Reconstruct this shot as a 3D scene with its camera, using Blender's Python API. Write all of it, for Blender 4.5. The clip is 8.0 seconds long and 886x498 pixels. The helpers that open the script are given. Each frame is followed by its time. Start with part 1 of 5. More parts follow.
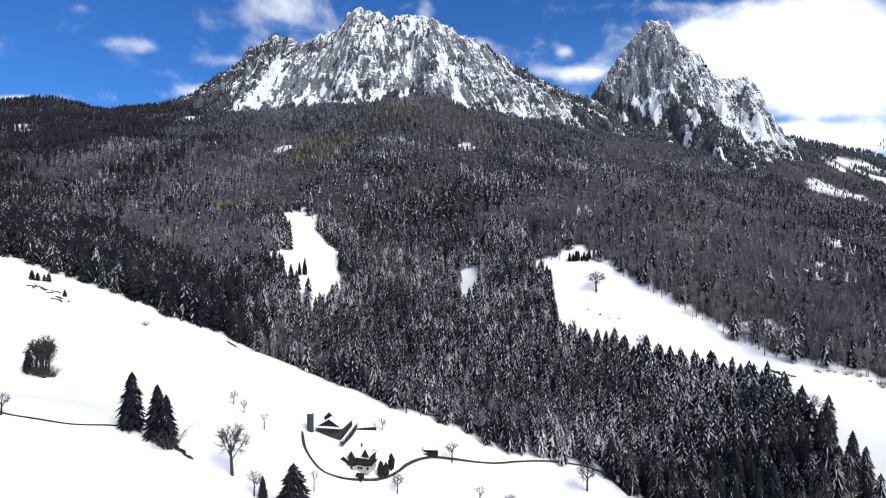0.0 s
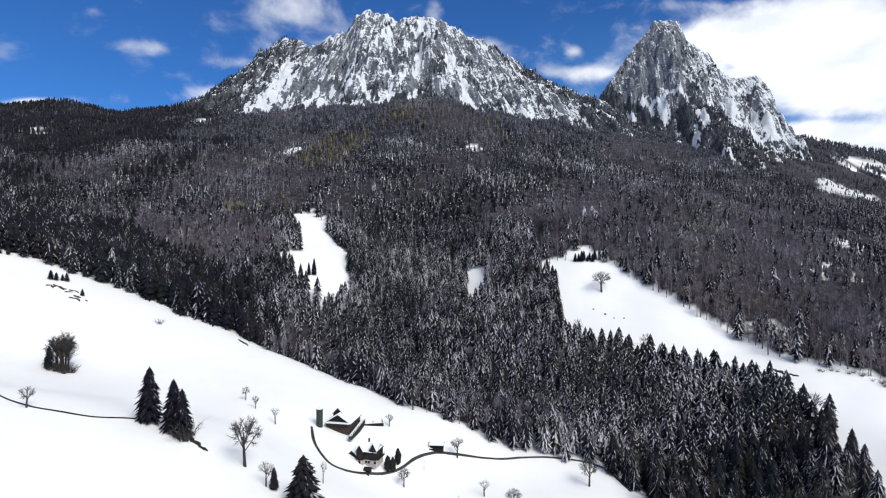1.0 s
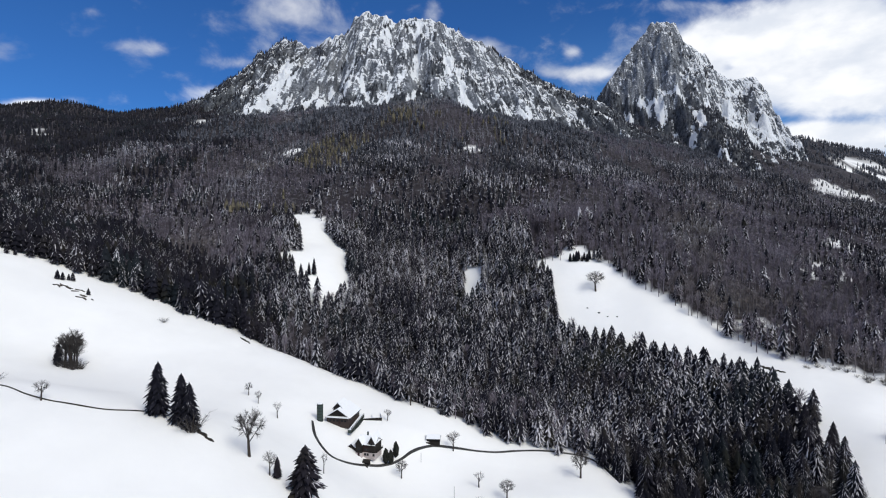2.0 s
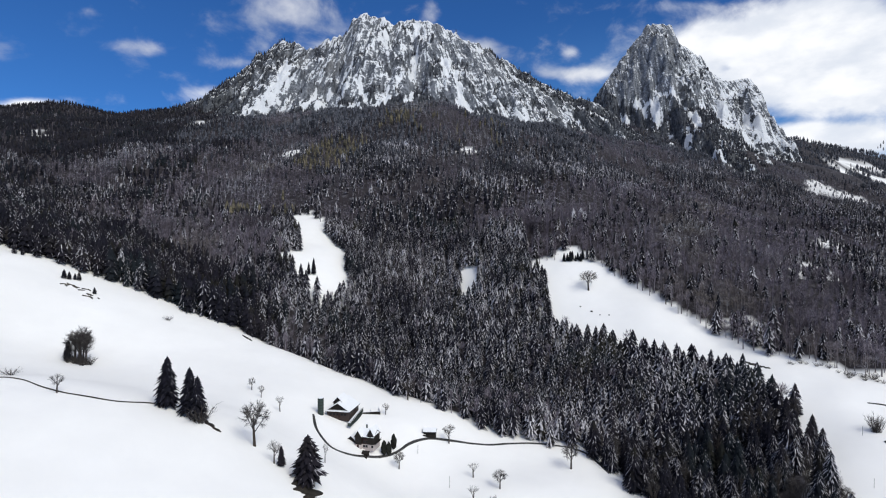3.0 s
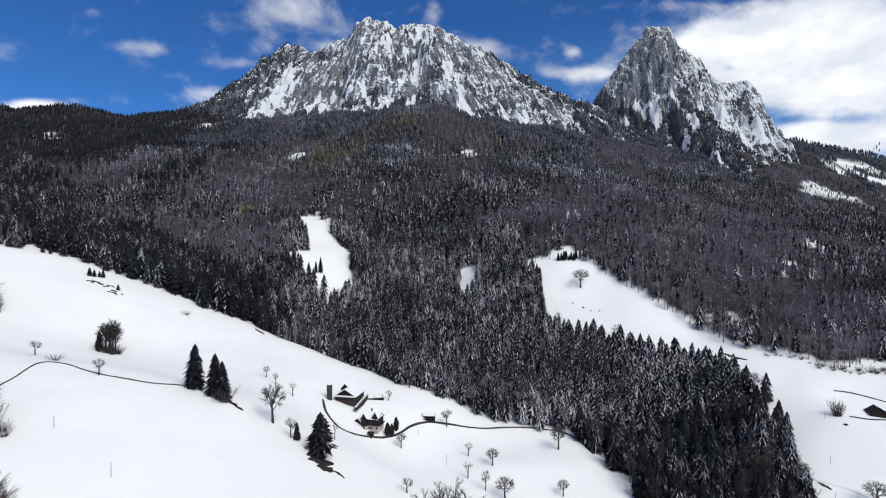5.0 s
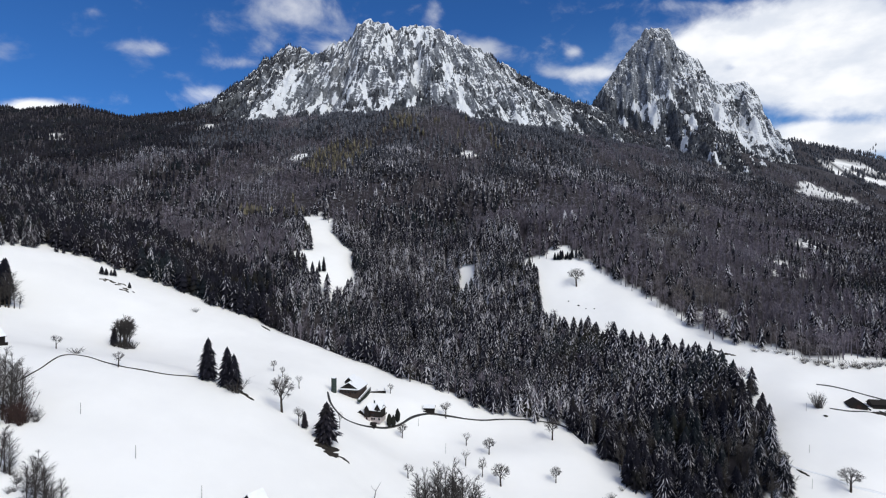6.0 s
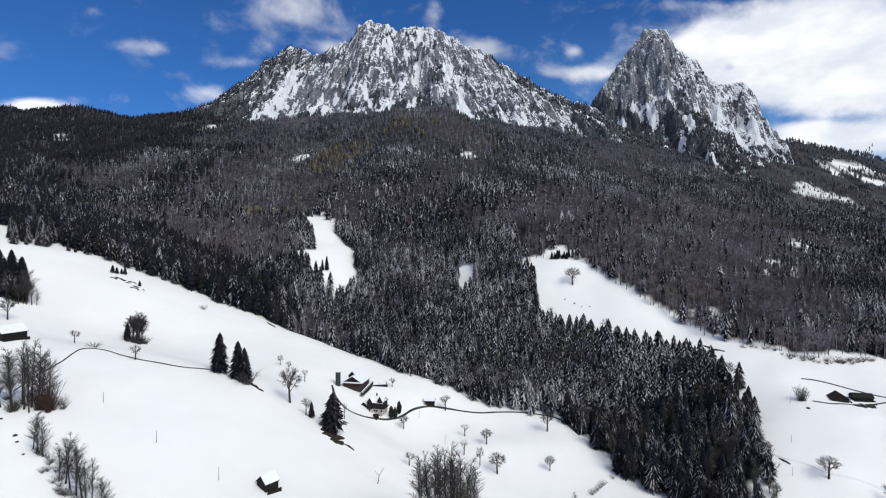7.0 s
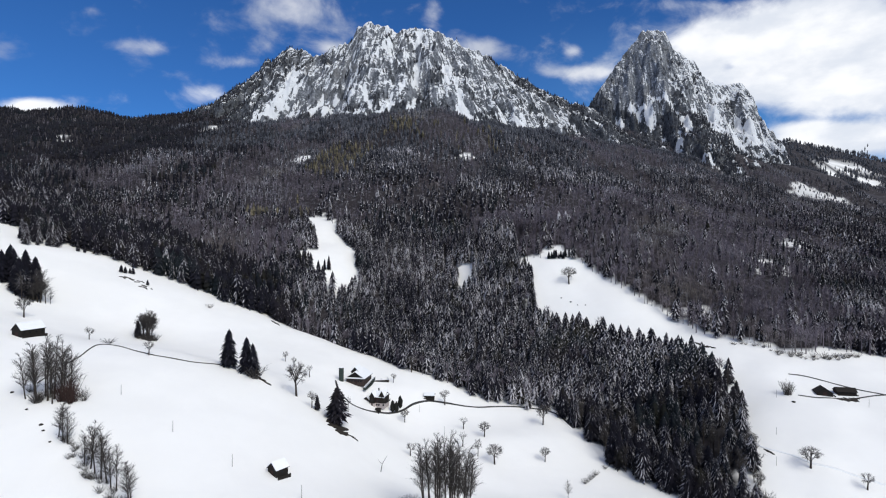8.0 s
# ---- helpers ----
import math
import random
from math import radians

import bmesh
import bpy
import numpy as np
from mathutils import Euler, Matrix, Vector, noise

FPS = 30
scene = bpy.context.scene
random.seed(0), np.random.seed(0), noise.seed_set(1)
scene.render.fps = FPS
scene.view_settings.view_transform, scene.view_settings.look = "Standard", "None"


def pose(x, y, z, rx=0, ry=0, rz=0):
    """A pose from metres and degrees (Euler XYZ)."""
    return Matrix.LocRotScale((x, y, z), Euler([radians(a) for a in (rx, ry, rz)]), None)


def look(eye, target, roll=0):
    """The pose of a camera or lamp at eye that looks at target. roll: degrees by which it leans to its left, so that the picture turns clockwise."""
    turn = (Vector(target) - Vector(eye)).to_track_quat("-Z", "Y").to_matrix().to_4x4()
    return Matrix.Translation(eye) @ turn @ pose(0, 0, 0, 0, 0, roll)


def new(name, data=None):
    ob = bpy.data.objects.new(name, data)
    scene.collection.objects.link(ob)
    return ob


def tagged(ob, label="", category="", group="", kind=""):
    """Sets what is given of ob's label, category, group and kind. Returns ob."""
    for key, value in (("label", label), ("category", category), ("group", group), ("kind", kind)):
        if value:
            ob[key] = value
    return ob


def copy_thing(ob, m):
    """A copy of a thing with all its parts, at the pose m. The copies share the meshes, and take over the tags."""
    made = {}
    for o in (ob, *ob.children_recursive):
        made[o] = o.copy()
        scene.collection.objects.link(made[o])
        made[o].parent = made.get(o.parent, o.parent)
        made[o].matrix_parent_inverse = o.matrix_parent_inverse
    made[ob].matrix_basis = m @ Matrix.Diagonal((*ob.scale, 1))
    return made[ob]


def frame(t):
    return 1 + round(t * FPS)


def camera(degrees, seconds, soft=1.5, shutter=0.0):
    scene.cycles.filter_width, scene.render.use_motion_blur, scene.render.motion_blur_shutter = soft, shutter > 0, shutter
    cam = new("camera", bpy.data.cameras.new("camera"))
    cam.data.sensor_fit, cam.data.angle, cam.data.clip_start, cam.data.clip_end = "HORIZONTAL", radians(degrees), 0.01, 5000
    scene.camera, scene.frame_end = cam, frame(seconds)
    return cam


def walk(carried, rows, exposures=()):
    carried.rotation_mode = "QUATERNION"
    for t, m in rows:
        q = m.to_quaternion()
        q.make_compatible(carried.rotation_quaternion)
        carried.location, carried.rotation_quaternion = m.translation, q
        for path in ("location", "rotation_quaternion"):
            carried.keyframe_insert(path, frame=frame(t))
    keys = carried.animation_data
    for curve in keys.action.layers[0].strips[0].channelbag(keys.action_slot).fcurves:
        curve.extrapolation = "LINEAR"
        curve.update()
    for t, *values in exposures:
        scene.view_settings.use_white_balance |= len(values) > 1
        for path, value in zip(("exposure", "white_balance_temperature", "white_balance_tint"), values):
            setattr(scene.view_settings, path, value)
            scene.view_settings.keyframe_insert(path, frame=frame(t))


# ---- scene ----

# ---- the camera: a level flight backwards, away from the mountain ----
cam = camera(79.0, 8.0, soft=1.15)
PATH = [
    (0.0, -7.49, 99.72, 0.66, -0.839, -0.020, -0.027),
    (0.5, -6.70, 96.51, 0.73, -0.360, 0.021, -0.009),
    (1.0, -5.80, 92.57, 0.70, 0.096, 0.035, -0.008),
    (1.5, -4.93, 87.92, 0.63, 0.089, 0.052, 0.002),
    (3.0, -3.29, 71.17, 0.45, -0.239, 0.100, 0.027),
    (3.5, -2.58, 64.71, 0.44, -0.157, 0.093, 0.029),
    (4.0, -1.88, 57.84, 0.34, -0.075, 0.084, 0.028),
    (4.5, -1.32, 50.89, 0.16, -0.007, 0.096, 0.025),
    (6.0, -0.16, 27.93, -0.07, 0.073, 0.073, -0.009),
    (6.5, 0.02, 20.68, -0.25, 0.075, 0.046, -0.042),
    (7.0, 0.13, 13.23, -0.21, 0.079, 0.022, -0.034),
    (7.5, 0.12, 6.67, -0.08, 0.060, -0.014, -0.024),
    (8.0, 0.01, 0.00, 0.01, -0.000, 0.000, -0.000),
]
EXPOSURES = [(0.0, 0.38), (0.5, 0.34), (1.0, 0.12), (1.5, -0.06), (3.0, -0.10), (8.0, -0.10)]
walk(cam, [(t, pose(x, y, z, 90 + pitch, roll, yaw)) for t, x, y, z, yaw, pitch, roll in PATH], EXPOSURES)

# ---- daylight: a bright, thinly clouded sky with soft light ----
SUN_ELEVATION, SUN_AZIMUTH = 48.0, 140.0     # degrees; azimuth clockwise from straight ahead (+y)
sun = new("sun", bpy.data.lights.new("sun", "SUN"))
sun.data.energy, sun.data.angle, sun.data.color = 2.55, radians(35), (0.985, 0.955, 0.84)
_a, _e = radians(SUN_AZIMUTH), radians(SUN_ELEVATION)
sun.matrix_world = look((0, 0, 0), (-math.sin(_a) * math.cos(_e), -math.cos(_a) * math.cos(_e), -math.sin(_e)))


class Nodes:
    """A short way of writing node trees."""

    def __init__(self, tree):
        self.tree = tree
        tree.nodes.clear()

    def put(self, value, socket):
        if isinstance(value, bpy.types.NodeSocket):
            self.tree.links.new(value, socket)
        else:
            socket.default_value = value

    def node(self, kind, inputs=()):
        n = self.tree.nodes.new(kind)
        for key, value in dict(inputs).items():
            self.put(value, n.inputs[key])
        return n

    def math(self, op, a, b=0.0, c=0.0, clamp=False):
        n = self.node("ShaderNodeMath")
        n.operation, n.use_clamp = op, clamp
        for i, v in enumerate((a, b, c)):
            self.put(v, n.inputs[i])
        return n.outputs[0]

    def noise(self, vector, scale, detail=3.0, rough=0.55, distortion=0.0):
        return self.node("ShaderNodeTexNoise", {"Vector": vector, "Scale": scale, "Detail": detail, "Roughness": rough, "Distortion": distortion}).outputs["Fac"]

    def ramp(self, fac, lo, hi):
        n = self.node("ShaderNodeMapRange", {"Value": fac, "From Min": lo, "From Max": hi})
        n.interpolation_type = "SMOOTHSTEP"
        return n.outputs["Result"]

    def mix(self, fac, a, b, blend="MIX"):
        n = self.node("ShaderNodeMix")
        n.data_type, n.blend_type = "RGBA", blend
        for v, s in ((fac, n.inputs[0]), (a, n.inputs[6]), (b, n.inputs[7])):
            self.put(v, s)
        return n.outputs[2]

    def attribute(self, name):
        n = self.node("ShaderNodeAttribute")
        n.attribute_name = name
        return n.outputs["Fac"]

    def stretch(self, vector, sx, sy, sz):
        return self.node("ShaderNodeMapping", {"Vector": vector, "Scale": (sx, sy, sz)}).outputs[0]


def rgb(r, g, b):
    return (r, g, b, 1.0)


def make_world():
    world = bpy.data.worlds.new("sky")
    scene.world = world
    world.use_nodes = True
    w = Nodes(world.node_tree)
    air = w.node("ShaderNodeTexSky")
    air.sky_type, air.sun_disc = "NISHITA", False
    air.sun_elevation, air.sun_rotation = radians(SUN_ELEVATION), radians(SUN_AZIMUTH)
    air.altitude, air.air_density, air.dust_density, air.ozone_density = 1100.0, 1.0, 0.6, 3.0
    sky = air.outputs[0]
    way = w.node("ShaderNodeTexCoord").outputs["Generated"]
    x, y, z = w.node("ShaderNodeSeparateXYZ", {0: way}).outputs
    ahead = w.math("MAXIMUM", y, 0.05)
    u, v = w.math("DIVIDE", x, ahead), w.math("DIVIDE", z, ahead)
    # cloud banks: bearing, height, half width, half height, weight; first the great bank beyond the pointed peak
    right = [(0.648, 0.353, 0.200, 0.089, 1.70),
             (0.522, 0.374, 0.093, 0.053, 1.00),
             (0.763, 0.401, 0.158, 0.084, 1.40),
             (0.816, 0.306, 0.158, 0.050, 1.20),
             (0.532, 0.340, 0.021, 0.012, -0.90),
             (0.469, 0.455, 0.084, 0.013, 0.40),
             (0.763, 0.206, 0.121, 0.036, 1.60),
             (0.658, 0.211, 0.047, 0.021, 0.80),
             (0.690, 0.243, 0.084, 0.008, -0.35),
             (0.075, 0.374, 0.047, 0.019, 1.10),
             (0.243, 0.369, 0.021, 0.014, 0.80),
             (0.227, 0.329, 0.059, 0.014, 0.85),
             (0.292, 0.332, 0.026, 0.013, 0.60),
             (0.290, 0.320, 0.130, 0.090, 0.14)]
    # scattered clouds over the shoulder and the broad mountain
    left = [(-0.330, 0.443, 0.097, 0.042, 0.72),
             (-0.251, 0.455, 0.063, 0.042, 0.58),
             (-0.330, 0.384, 0.029, 0.021, 0.54),
             (-0.188, 0.416, 0.036, 0.029, 0.40),
             (-0.204, 0.374, 0.029, 0.014, 0.72),
             (-0.420, 0.287, 0.050, 0.016, 0.65),
             (-0.381, 0.348, 0.046, 0.013, 0.47),
             (-0.543, 0.371, 0.042, 0.018, 0.61),
             (-0.598, 0.380, 0.042, 0.014, 0.32),
             (-0.761, 0.264, 0.063, 0.019, 1.36),
             (-0.017, 0.441, 0.015, 0.032, 0.54),
             (-0.751, 0.401, 0.074, 0.038, 0.27),
             (-0.651, 0.443, 0.016, 0.013, 0.36),
             (-0.803, 0.380, 0.038, 0.027, 0.25)]
    cover = 0.0
    for bu, bv, su, sv, weight in right + left:
        du, dv = w.math("DIVIDE", w.math("SUBTRACT", u, bu), su), w.math("DIVIDE", w.math("SUBTRACT", v, bv), sv)
        r2 = w.math("ADD", w.math("MULTIPLY", du, du), w.math("MULTIPLY", dv, dv))
        blob = w.math("MULTIPLY", w.math("EXPONENT", w.math("MULTIPLY", r2, -1.0)), weight)
        cover = w.math("ADD", blob, cover)
    cover = w.math("MULTIPLY", cover, w.math("GREATER_THAN", y, 0.05))
    big = w.noise(w.stretch(way, 1.0, 1.0, 2.2), 4.0, 6.0, 0.6)
    fine = w.noise(w.stretch(way, 1.0, 1.0, 1.5), 13.0, 8.0, 0.58, 0.3)
    # away from the named banks the sky is a loose field of the same clouds
    away = w.math("MULTIPLY", w.ramp(big, 0.385, 0.545), w.ramp(w.math("ADD", w.math("ABSOLUTE", u), w.math("MULTIPLY", w.math("LESS_THAN", y, 0.05), 9.0)), 1.1, 1.5))
    top = w.math("MULTIPLY", w.ramp(big, 0.385, 0.545), w.ramp(v, 0.62, 0.8))
    cover = w.math("ADD", cover, w.math("MULTIPLY", w.math("MAXIMUM", away, top), 0.86))
    cover = w.math("ADD", cover, w.math("MULTIPLY", w.math("SUBTRACT", fine, 0.5), 1.9))
    mask = w.ramp(cover, 0.14, 1.2)
    shade = w.noise(w.stretch(way, 1.0, 1.0, 2.0), 9.0, 5.0, 0.55)
    white = w.mix(w.ramp(shade, 0.35, 0.65), rgb(8.4, 8.9, 9.8), rgb(11.4, 11.5, 11.7))
    thick = w.math("MAXIMUM", w.ramp(u, 0.1, 0.45), w.ramp(v, 0.34, 0.29))
    white = w.mix(thick, w.mix(1.0, white, rgb(0.66, 0.68, 0.74), "MULTIPLY"), white)
    haze = w.math("MULTIPLY", w.ramp(u, 0.0, 0.35), w.ramp(v, 0.46, 0.32))
    blue = w.mix(1.0, sky, w.mix(haze, rgb(0.265, 0.63, 1.10), rgb(0.4, 0.8, 1.22)), "MULTIPLY")
    colour = w.mix(w.math("MULTIPLY", mask, 0.96), blue, white)
    back = w.node("ShaderNodeBackground", {"Color": colour, "Strength": 0.1})
    w.node("ShaderNodeOutputWorld", {"Surface": back.outputs[0]})


make_world()

# ---- materials ----
MATS = {}


def material(name, build):
    m = bpy.data.materials.new(name)
    m.use_nodes = True
    w = Nodes(m.node_tree)
    surface = build(w)
    w.node("ShaderNodeOutputMaterial", {"Surface": surface})
    MATS[name] = m
    return m


def principled(w, colour, rough, bump=None, distance=0.1, strength=0.5, metal=0.0, spec=0.3, sub=0.0):
    ins = {"Base Color": colour, "Roughness": rough, "Metallic": metal, "Specular IOR Level": spec}
    if bump is not None:
        ins["Normal"] = w.node("ShaderNodeBump", {"Height": bump, "Distance": distance, "Strength": strength}).outputs[0]
    return w.node("ShaderNodeBsdfPrincipled", ins).outputs[0]


def place_of(w):
    return w.node("ShaderNodeNewGeometry").outputs["Position"]


def snow_field(w):
    p = place_of(w)
    broad, fine = w.noise(p, 0.02, 4.0, 0.6), w.noise(p, 0.9, 4.0, 0.6)
    colour = w.mix(w.ramp(broad, 0.35, 0.7), rgb(0.86, 0.85, 0.83), rgb(0.905, 0.895, 0.875))
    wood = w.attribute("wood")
    # bare litter, its colour darkened to stand for the shade among the trunks
    dim_litter = w.mix(w.ramp(w.noise(p, 0.15, 5.0, 0.65), 0.5, 0.74), rgb(0.03, 0.026, 0.029), rgb(0.15, 0.145, 0.16))
    colour = w.mix(wood, colour, dim_litter)
    return principled(w, colour, 0.75, w.math("ADD", w.noise(p, 0.12, 5.0, 0.55), w.math("MULTIPLY", fine, 0.12)), 0.6, 0.35, spec=0.15)


def rock_snow(w):
    p = place_of(w)
    lie = w.node("ShaderNodeCombineXYZ", {0: w.attribute("across"), 1: w.attribute("down")}).outputs[0]
    streak = w.noise(w.stretch(lie, 0.085, 0.012, 1.0), 1.0, 6.0, 0.62, 0.35)
    rill = w.noise(w.stretch(lie, 0.19, 0.042, 1.0), 1.0, 4.0, 0.6, 0.5)
    grain = w.noise(w.stretch(p, 0.17, 0.12, 0.17), 1.0, 5.0, 0.68)
    ledge = w.noise(w.stretch(p, 0.022, 0.022, 0.11), 1.0, 6.0, 0.66, 0.6)
    n = w.node("ShaderNodeSeparateXYZ", {0: w.node("ShaderNodeNewGeometry").outputs["Normal"]}).outputs[2]
    snow = w.attribute("snow")
    cover = w.math("ADD", w.math("MULTIPLY", w.math("SUBTRACT", n, 0.60), 2.0), w.math("MULTIPLY", w.math("SUBTRACT", streak, 0.5), 5.5))
    for layer, weight in ((rill, 6.0), (grain, 4.2), (ledge, 2.0)):
        cover = w.math("ADD", cover, w.math("MULTIPLY", w.math("SUBTRACT", layer, 0.5), weight))
    cover = w.math("ADD", cover, w.math("MULTIPLY", snow, 2.1))
    tree = w.ramp(w.math("ADD", w.attribute("wood"), w.math("MULTIPLY", w.math("SUBTRACT", w.noise(w.stretch(p, 0.16, 0.1, 0.09), 1.0, 4.0, 0.7), 0.5), 1.8)), 0.3, 0.7)
    mask = w.ramp(w.math("SUBTRACT", cover, w.math("MULTIPLY", tree, 0.75)), 0.05, 0.3)
    stone = w.mix(w.ramp(w.math("ADD", w.math("MULTIPLY", grain, 0.5), w.math("MULTIPLY", rill, 0.5)), 0.38, 0.6), rgb(0.058, 0.065, 0.078), rgb(0.26, 0.275, 0.305))
    stone = w.mix(w.math("MULTIPLY", w.ramp(w.noise(p, 0.008, 3.0, 0.6), 0.5, 0.75), 0.35), stone, rgb(0.22, 0.21, 0.195))
    stone = w.mix(w.math("MULTIPLY", tree, 0.6), stone, rgb(0.02, 0.023, 0.028))
    colour = w.mix(w.math("MULTIPLY", mask, 0.94), stone, rgb(0.81, 0.825, 0.85))
    return principled(w, colour, 0.8, w.math("ADD", streak, w.math("ADD", rill, grain)), 5.0, 0.8, spec=0.2)


def needles(bare, full, snow=0.62, far_haze=1.0):
    """Needles under more or less snow; high up the snow is thinner and distance haze is put into the green."""
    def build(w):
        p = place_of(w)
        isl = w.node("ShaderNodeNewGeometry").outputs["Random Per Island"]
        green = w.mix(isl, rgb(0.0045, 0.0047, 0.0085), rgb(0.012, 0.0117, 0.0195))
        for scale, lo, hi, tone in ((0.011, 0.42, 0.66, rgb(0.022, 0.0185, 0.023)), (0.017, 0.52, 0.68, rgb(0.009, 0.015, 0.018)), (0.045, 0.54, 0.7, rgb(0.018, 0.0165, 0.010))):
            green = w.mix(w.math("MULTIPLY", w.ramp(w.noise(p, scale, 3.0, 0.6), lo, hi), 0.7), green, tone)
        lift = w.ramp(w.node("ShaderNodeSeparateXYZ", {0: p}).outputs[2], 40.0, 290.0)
        # aerial haze painted in: the green turns paler and bluer with height
        green = w.mix(w.math("MULTIPLY", lift, 0.85 * far_haze), green, w.mix(w.ramp(w.math("ADD", w.math("MULTIPLY", isl, 0.45), w.noise(w.stretch(p, 1.0, 1.0, 2.0), 0.02, 4.0, 0.65)), 0.5, 0.95), rgb(0.024, 0.027, 0.036), rgb(0.115, 0.122, 0.145)))
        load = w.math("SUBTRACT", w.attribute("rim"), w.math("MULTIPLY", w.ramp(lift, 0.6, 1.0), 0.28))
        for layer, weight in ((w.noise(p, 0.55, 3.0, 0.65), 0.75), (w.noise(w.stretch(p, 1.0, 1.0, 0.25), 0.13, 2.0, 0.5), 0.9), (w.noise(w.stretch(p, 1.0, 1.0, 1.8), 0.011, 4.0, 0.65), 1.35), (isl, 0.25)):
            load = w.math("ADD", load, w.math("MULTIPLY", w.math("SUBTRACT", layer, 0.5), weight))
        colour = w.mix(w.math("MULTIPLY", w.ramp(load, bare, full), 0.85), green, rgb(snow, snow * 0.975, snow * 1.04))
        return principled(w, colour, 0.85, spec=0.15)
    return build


def larch_needles(w):
    p = place_of(w)
    isl = w.node("ShaderNodeNewGeometry").outputs["Random Per Island"]
    tan = w.mix(isl, rgb(0.07, 0.064, 0.04), rgb(0.2, 0.175, 0.12))
    return principled(w, w.mix(w.ramp(w.noise(p, 0.06, 3.0, 0.6), 0.4, 0.7), tan, rgb(0.05, 0.046, 0.04)), 0.9, spec=0.1)


def twigs(w):
    p = place_of(w)
    isl = w.node("ShaderNodeNewGeometry").outputs["Random Per Island"]
    brown = w.mix(isl, rgb(0.1, 0.087, 0.104), rgb(0.28, 0.247, 0.285))
    brown = w.mix(w.math("MULTIPLY", w.ramp(w.noise(w.stretch(p, 1.0, 1.0, 2.0), 0.0085, 4.0, 0.6), 0.5, 0.64), 0.75), brown, rgb(0.06, 0.05, 0.06))
    brown = w.mix(w.math("MULTIPLY", w.ramp(w.noise(p, 0.006, 3.0, 0.6), 0.55, 0.68), 0.6), brown, rgb(0.2, 0.175, 0.13))
    frost = w.math("ADD", w.math("MULTIPLY", w.math("SUBTRACT", w.noise(p, 0.012, 3.0, 0.6), 0.5), 1.6), w.math("MULTIPLY", w.math("SUBTRACT", w.noise(p, 0.35, 3.0, 0.65), 0.1), 1.3))
    lift = w.ramp(w.node("ShaderNodeSeparateXYZ", {0: p}).outputs[2], -60.0, 160.0)
    frost = w.math("ADD", frost, w.math("MULTIPLY", w.math("SUBTRACT", lift, 1.0), 0.16))
    return principled(w, w.mix(w.ramp(frost, 0.56, 0.9), brown, rgb(0.45, 0.45, 0.48)), 0.9, spec=0.1)


def bark(w):
    p = place_of(w)
    c = w.mix(w.noise(w.stretch(p, 6, 6, 1.2), 1.0, 4.0, 0.6), rgb(0.025, 0.02, 0.016), rgb(0.085, 0.07, 0.06))
    return principled(w, c, 0.9, w.noise(w.stretch(p, 9, 9, 2), 1.0, 4.0), 0.05, 0.6, spec=0.1)


def timber(base, light):
    def build(w):
        p = place_of(w)
        c = w.mix(w.noise(w.stretch(p, 5.0, 5.0, 0.5), 1.0, 4.0, 0.6), base, light)
        return principled(w, c, 0.8, w.noise(w.stretch(p, 7, 7, 0.6), 1.0, 3.0), 0.03, 0.5, spec=0.2)
    return build


def plain(colour, rough, vary=0.25, scale=1.5, metal=0.0):
    def build(w):
        p = place_of(w)
        dark = tuple(c * (1 - vary) for c in colour[:3]) + (1.0,)
        return principled(w, w.mix(w.ramp(w.noise(p, scale, 4.0, 0.6), 0.3, 0.7), dark, colour), rough, w.noise(p, scale * 6, 3.0), 0.02, 0.4, metal=metal)
    return build


def wet_road(w):
    p = place_of(w)
    c = w.mix(w.ramp(w.noise(p, 0.8, 5.0, 0.65), 0.52, 0.75), rgb(0.03, 0.029, 0.028), rgb(0.16, 0.16, 0.165))
    return principled(w, c, 0.6, w.noise(p, 4.0, 3.0), 0.03, 0.4)


SNOW = material("snow_field", snow_field)
ROCK = material("rock_and_snow", rock_snow)
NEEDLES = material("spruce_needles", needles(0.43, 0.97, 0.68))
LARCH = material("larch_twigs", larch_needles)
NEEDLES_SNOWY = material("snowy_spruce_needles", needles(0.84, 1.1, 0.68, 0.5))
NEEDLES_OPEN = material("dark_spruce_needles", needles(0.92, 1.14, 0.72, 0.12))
TWIGS = material("bare_twigs", twigs)
BARK = material("bark", bark)
DARK_WOOD = material("dark_timber", timber(rgb(0.009, 0.0075, 0.0065), rgb(0.026, 0.022, 0.0195)))
BROWN_WOOD = material("weathered_brown_boards", timber(rgb(0.03, 0.022, 0.019), rgb(0.08, 0.058, 0.052)))
RED_WOOD = material("red_brown_timber", timber(rgb(0.02, 0.011, 0.010), rgb(0.05, 0.027, 0.024)))
ROOF_SNOW = material("roof_snow", plain(rgb(0.85, 0.86, 0.875), 0.75, 0.04, 0.6))
PLASTER = material("pale_plaster", plain(rgb(0.55, 0.48, 0.46), 0.85, 0.15))
CONCRETE = material("silo_concrete", plain(rgb(0.04, 0.06, 0.053), 0.6, 0.3))
GLASS = material("window_glass", plain(rgb(0.015, 0.018, 0.022), 0.1, 0.1))
ROAD = material("wet_road", wet_road)
EARTH = material("bare_earth", plain(rgb(0.034, 0.028, 0.023), 0.9, 0.5, 0.7))
EVERGREEN = material("clipped_evergreen", plain(rgb(0.014, 0.016, 0.012), 0.9, 0.5, 2.5))

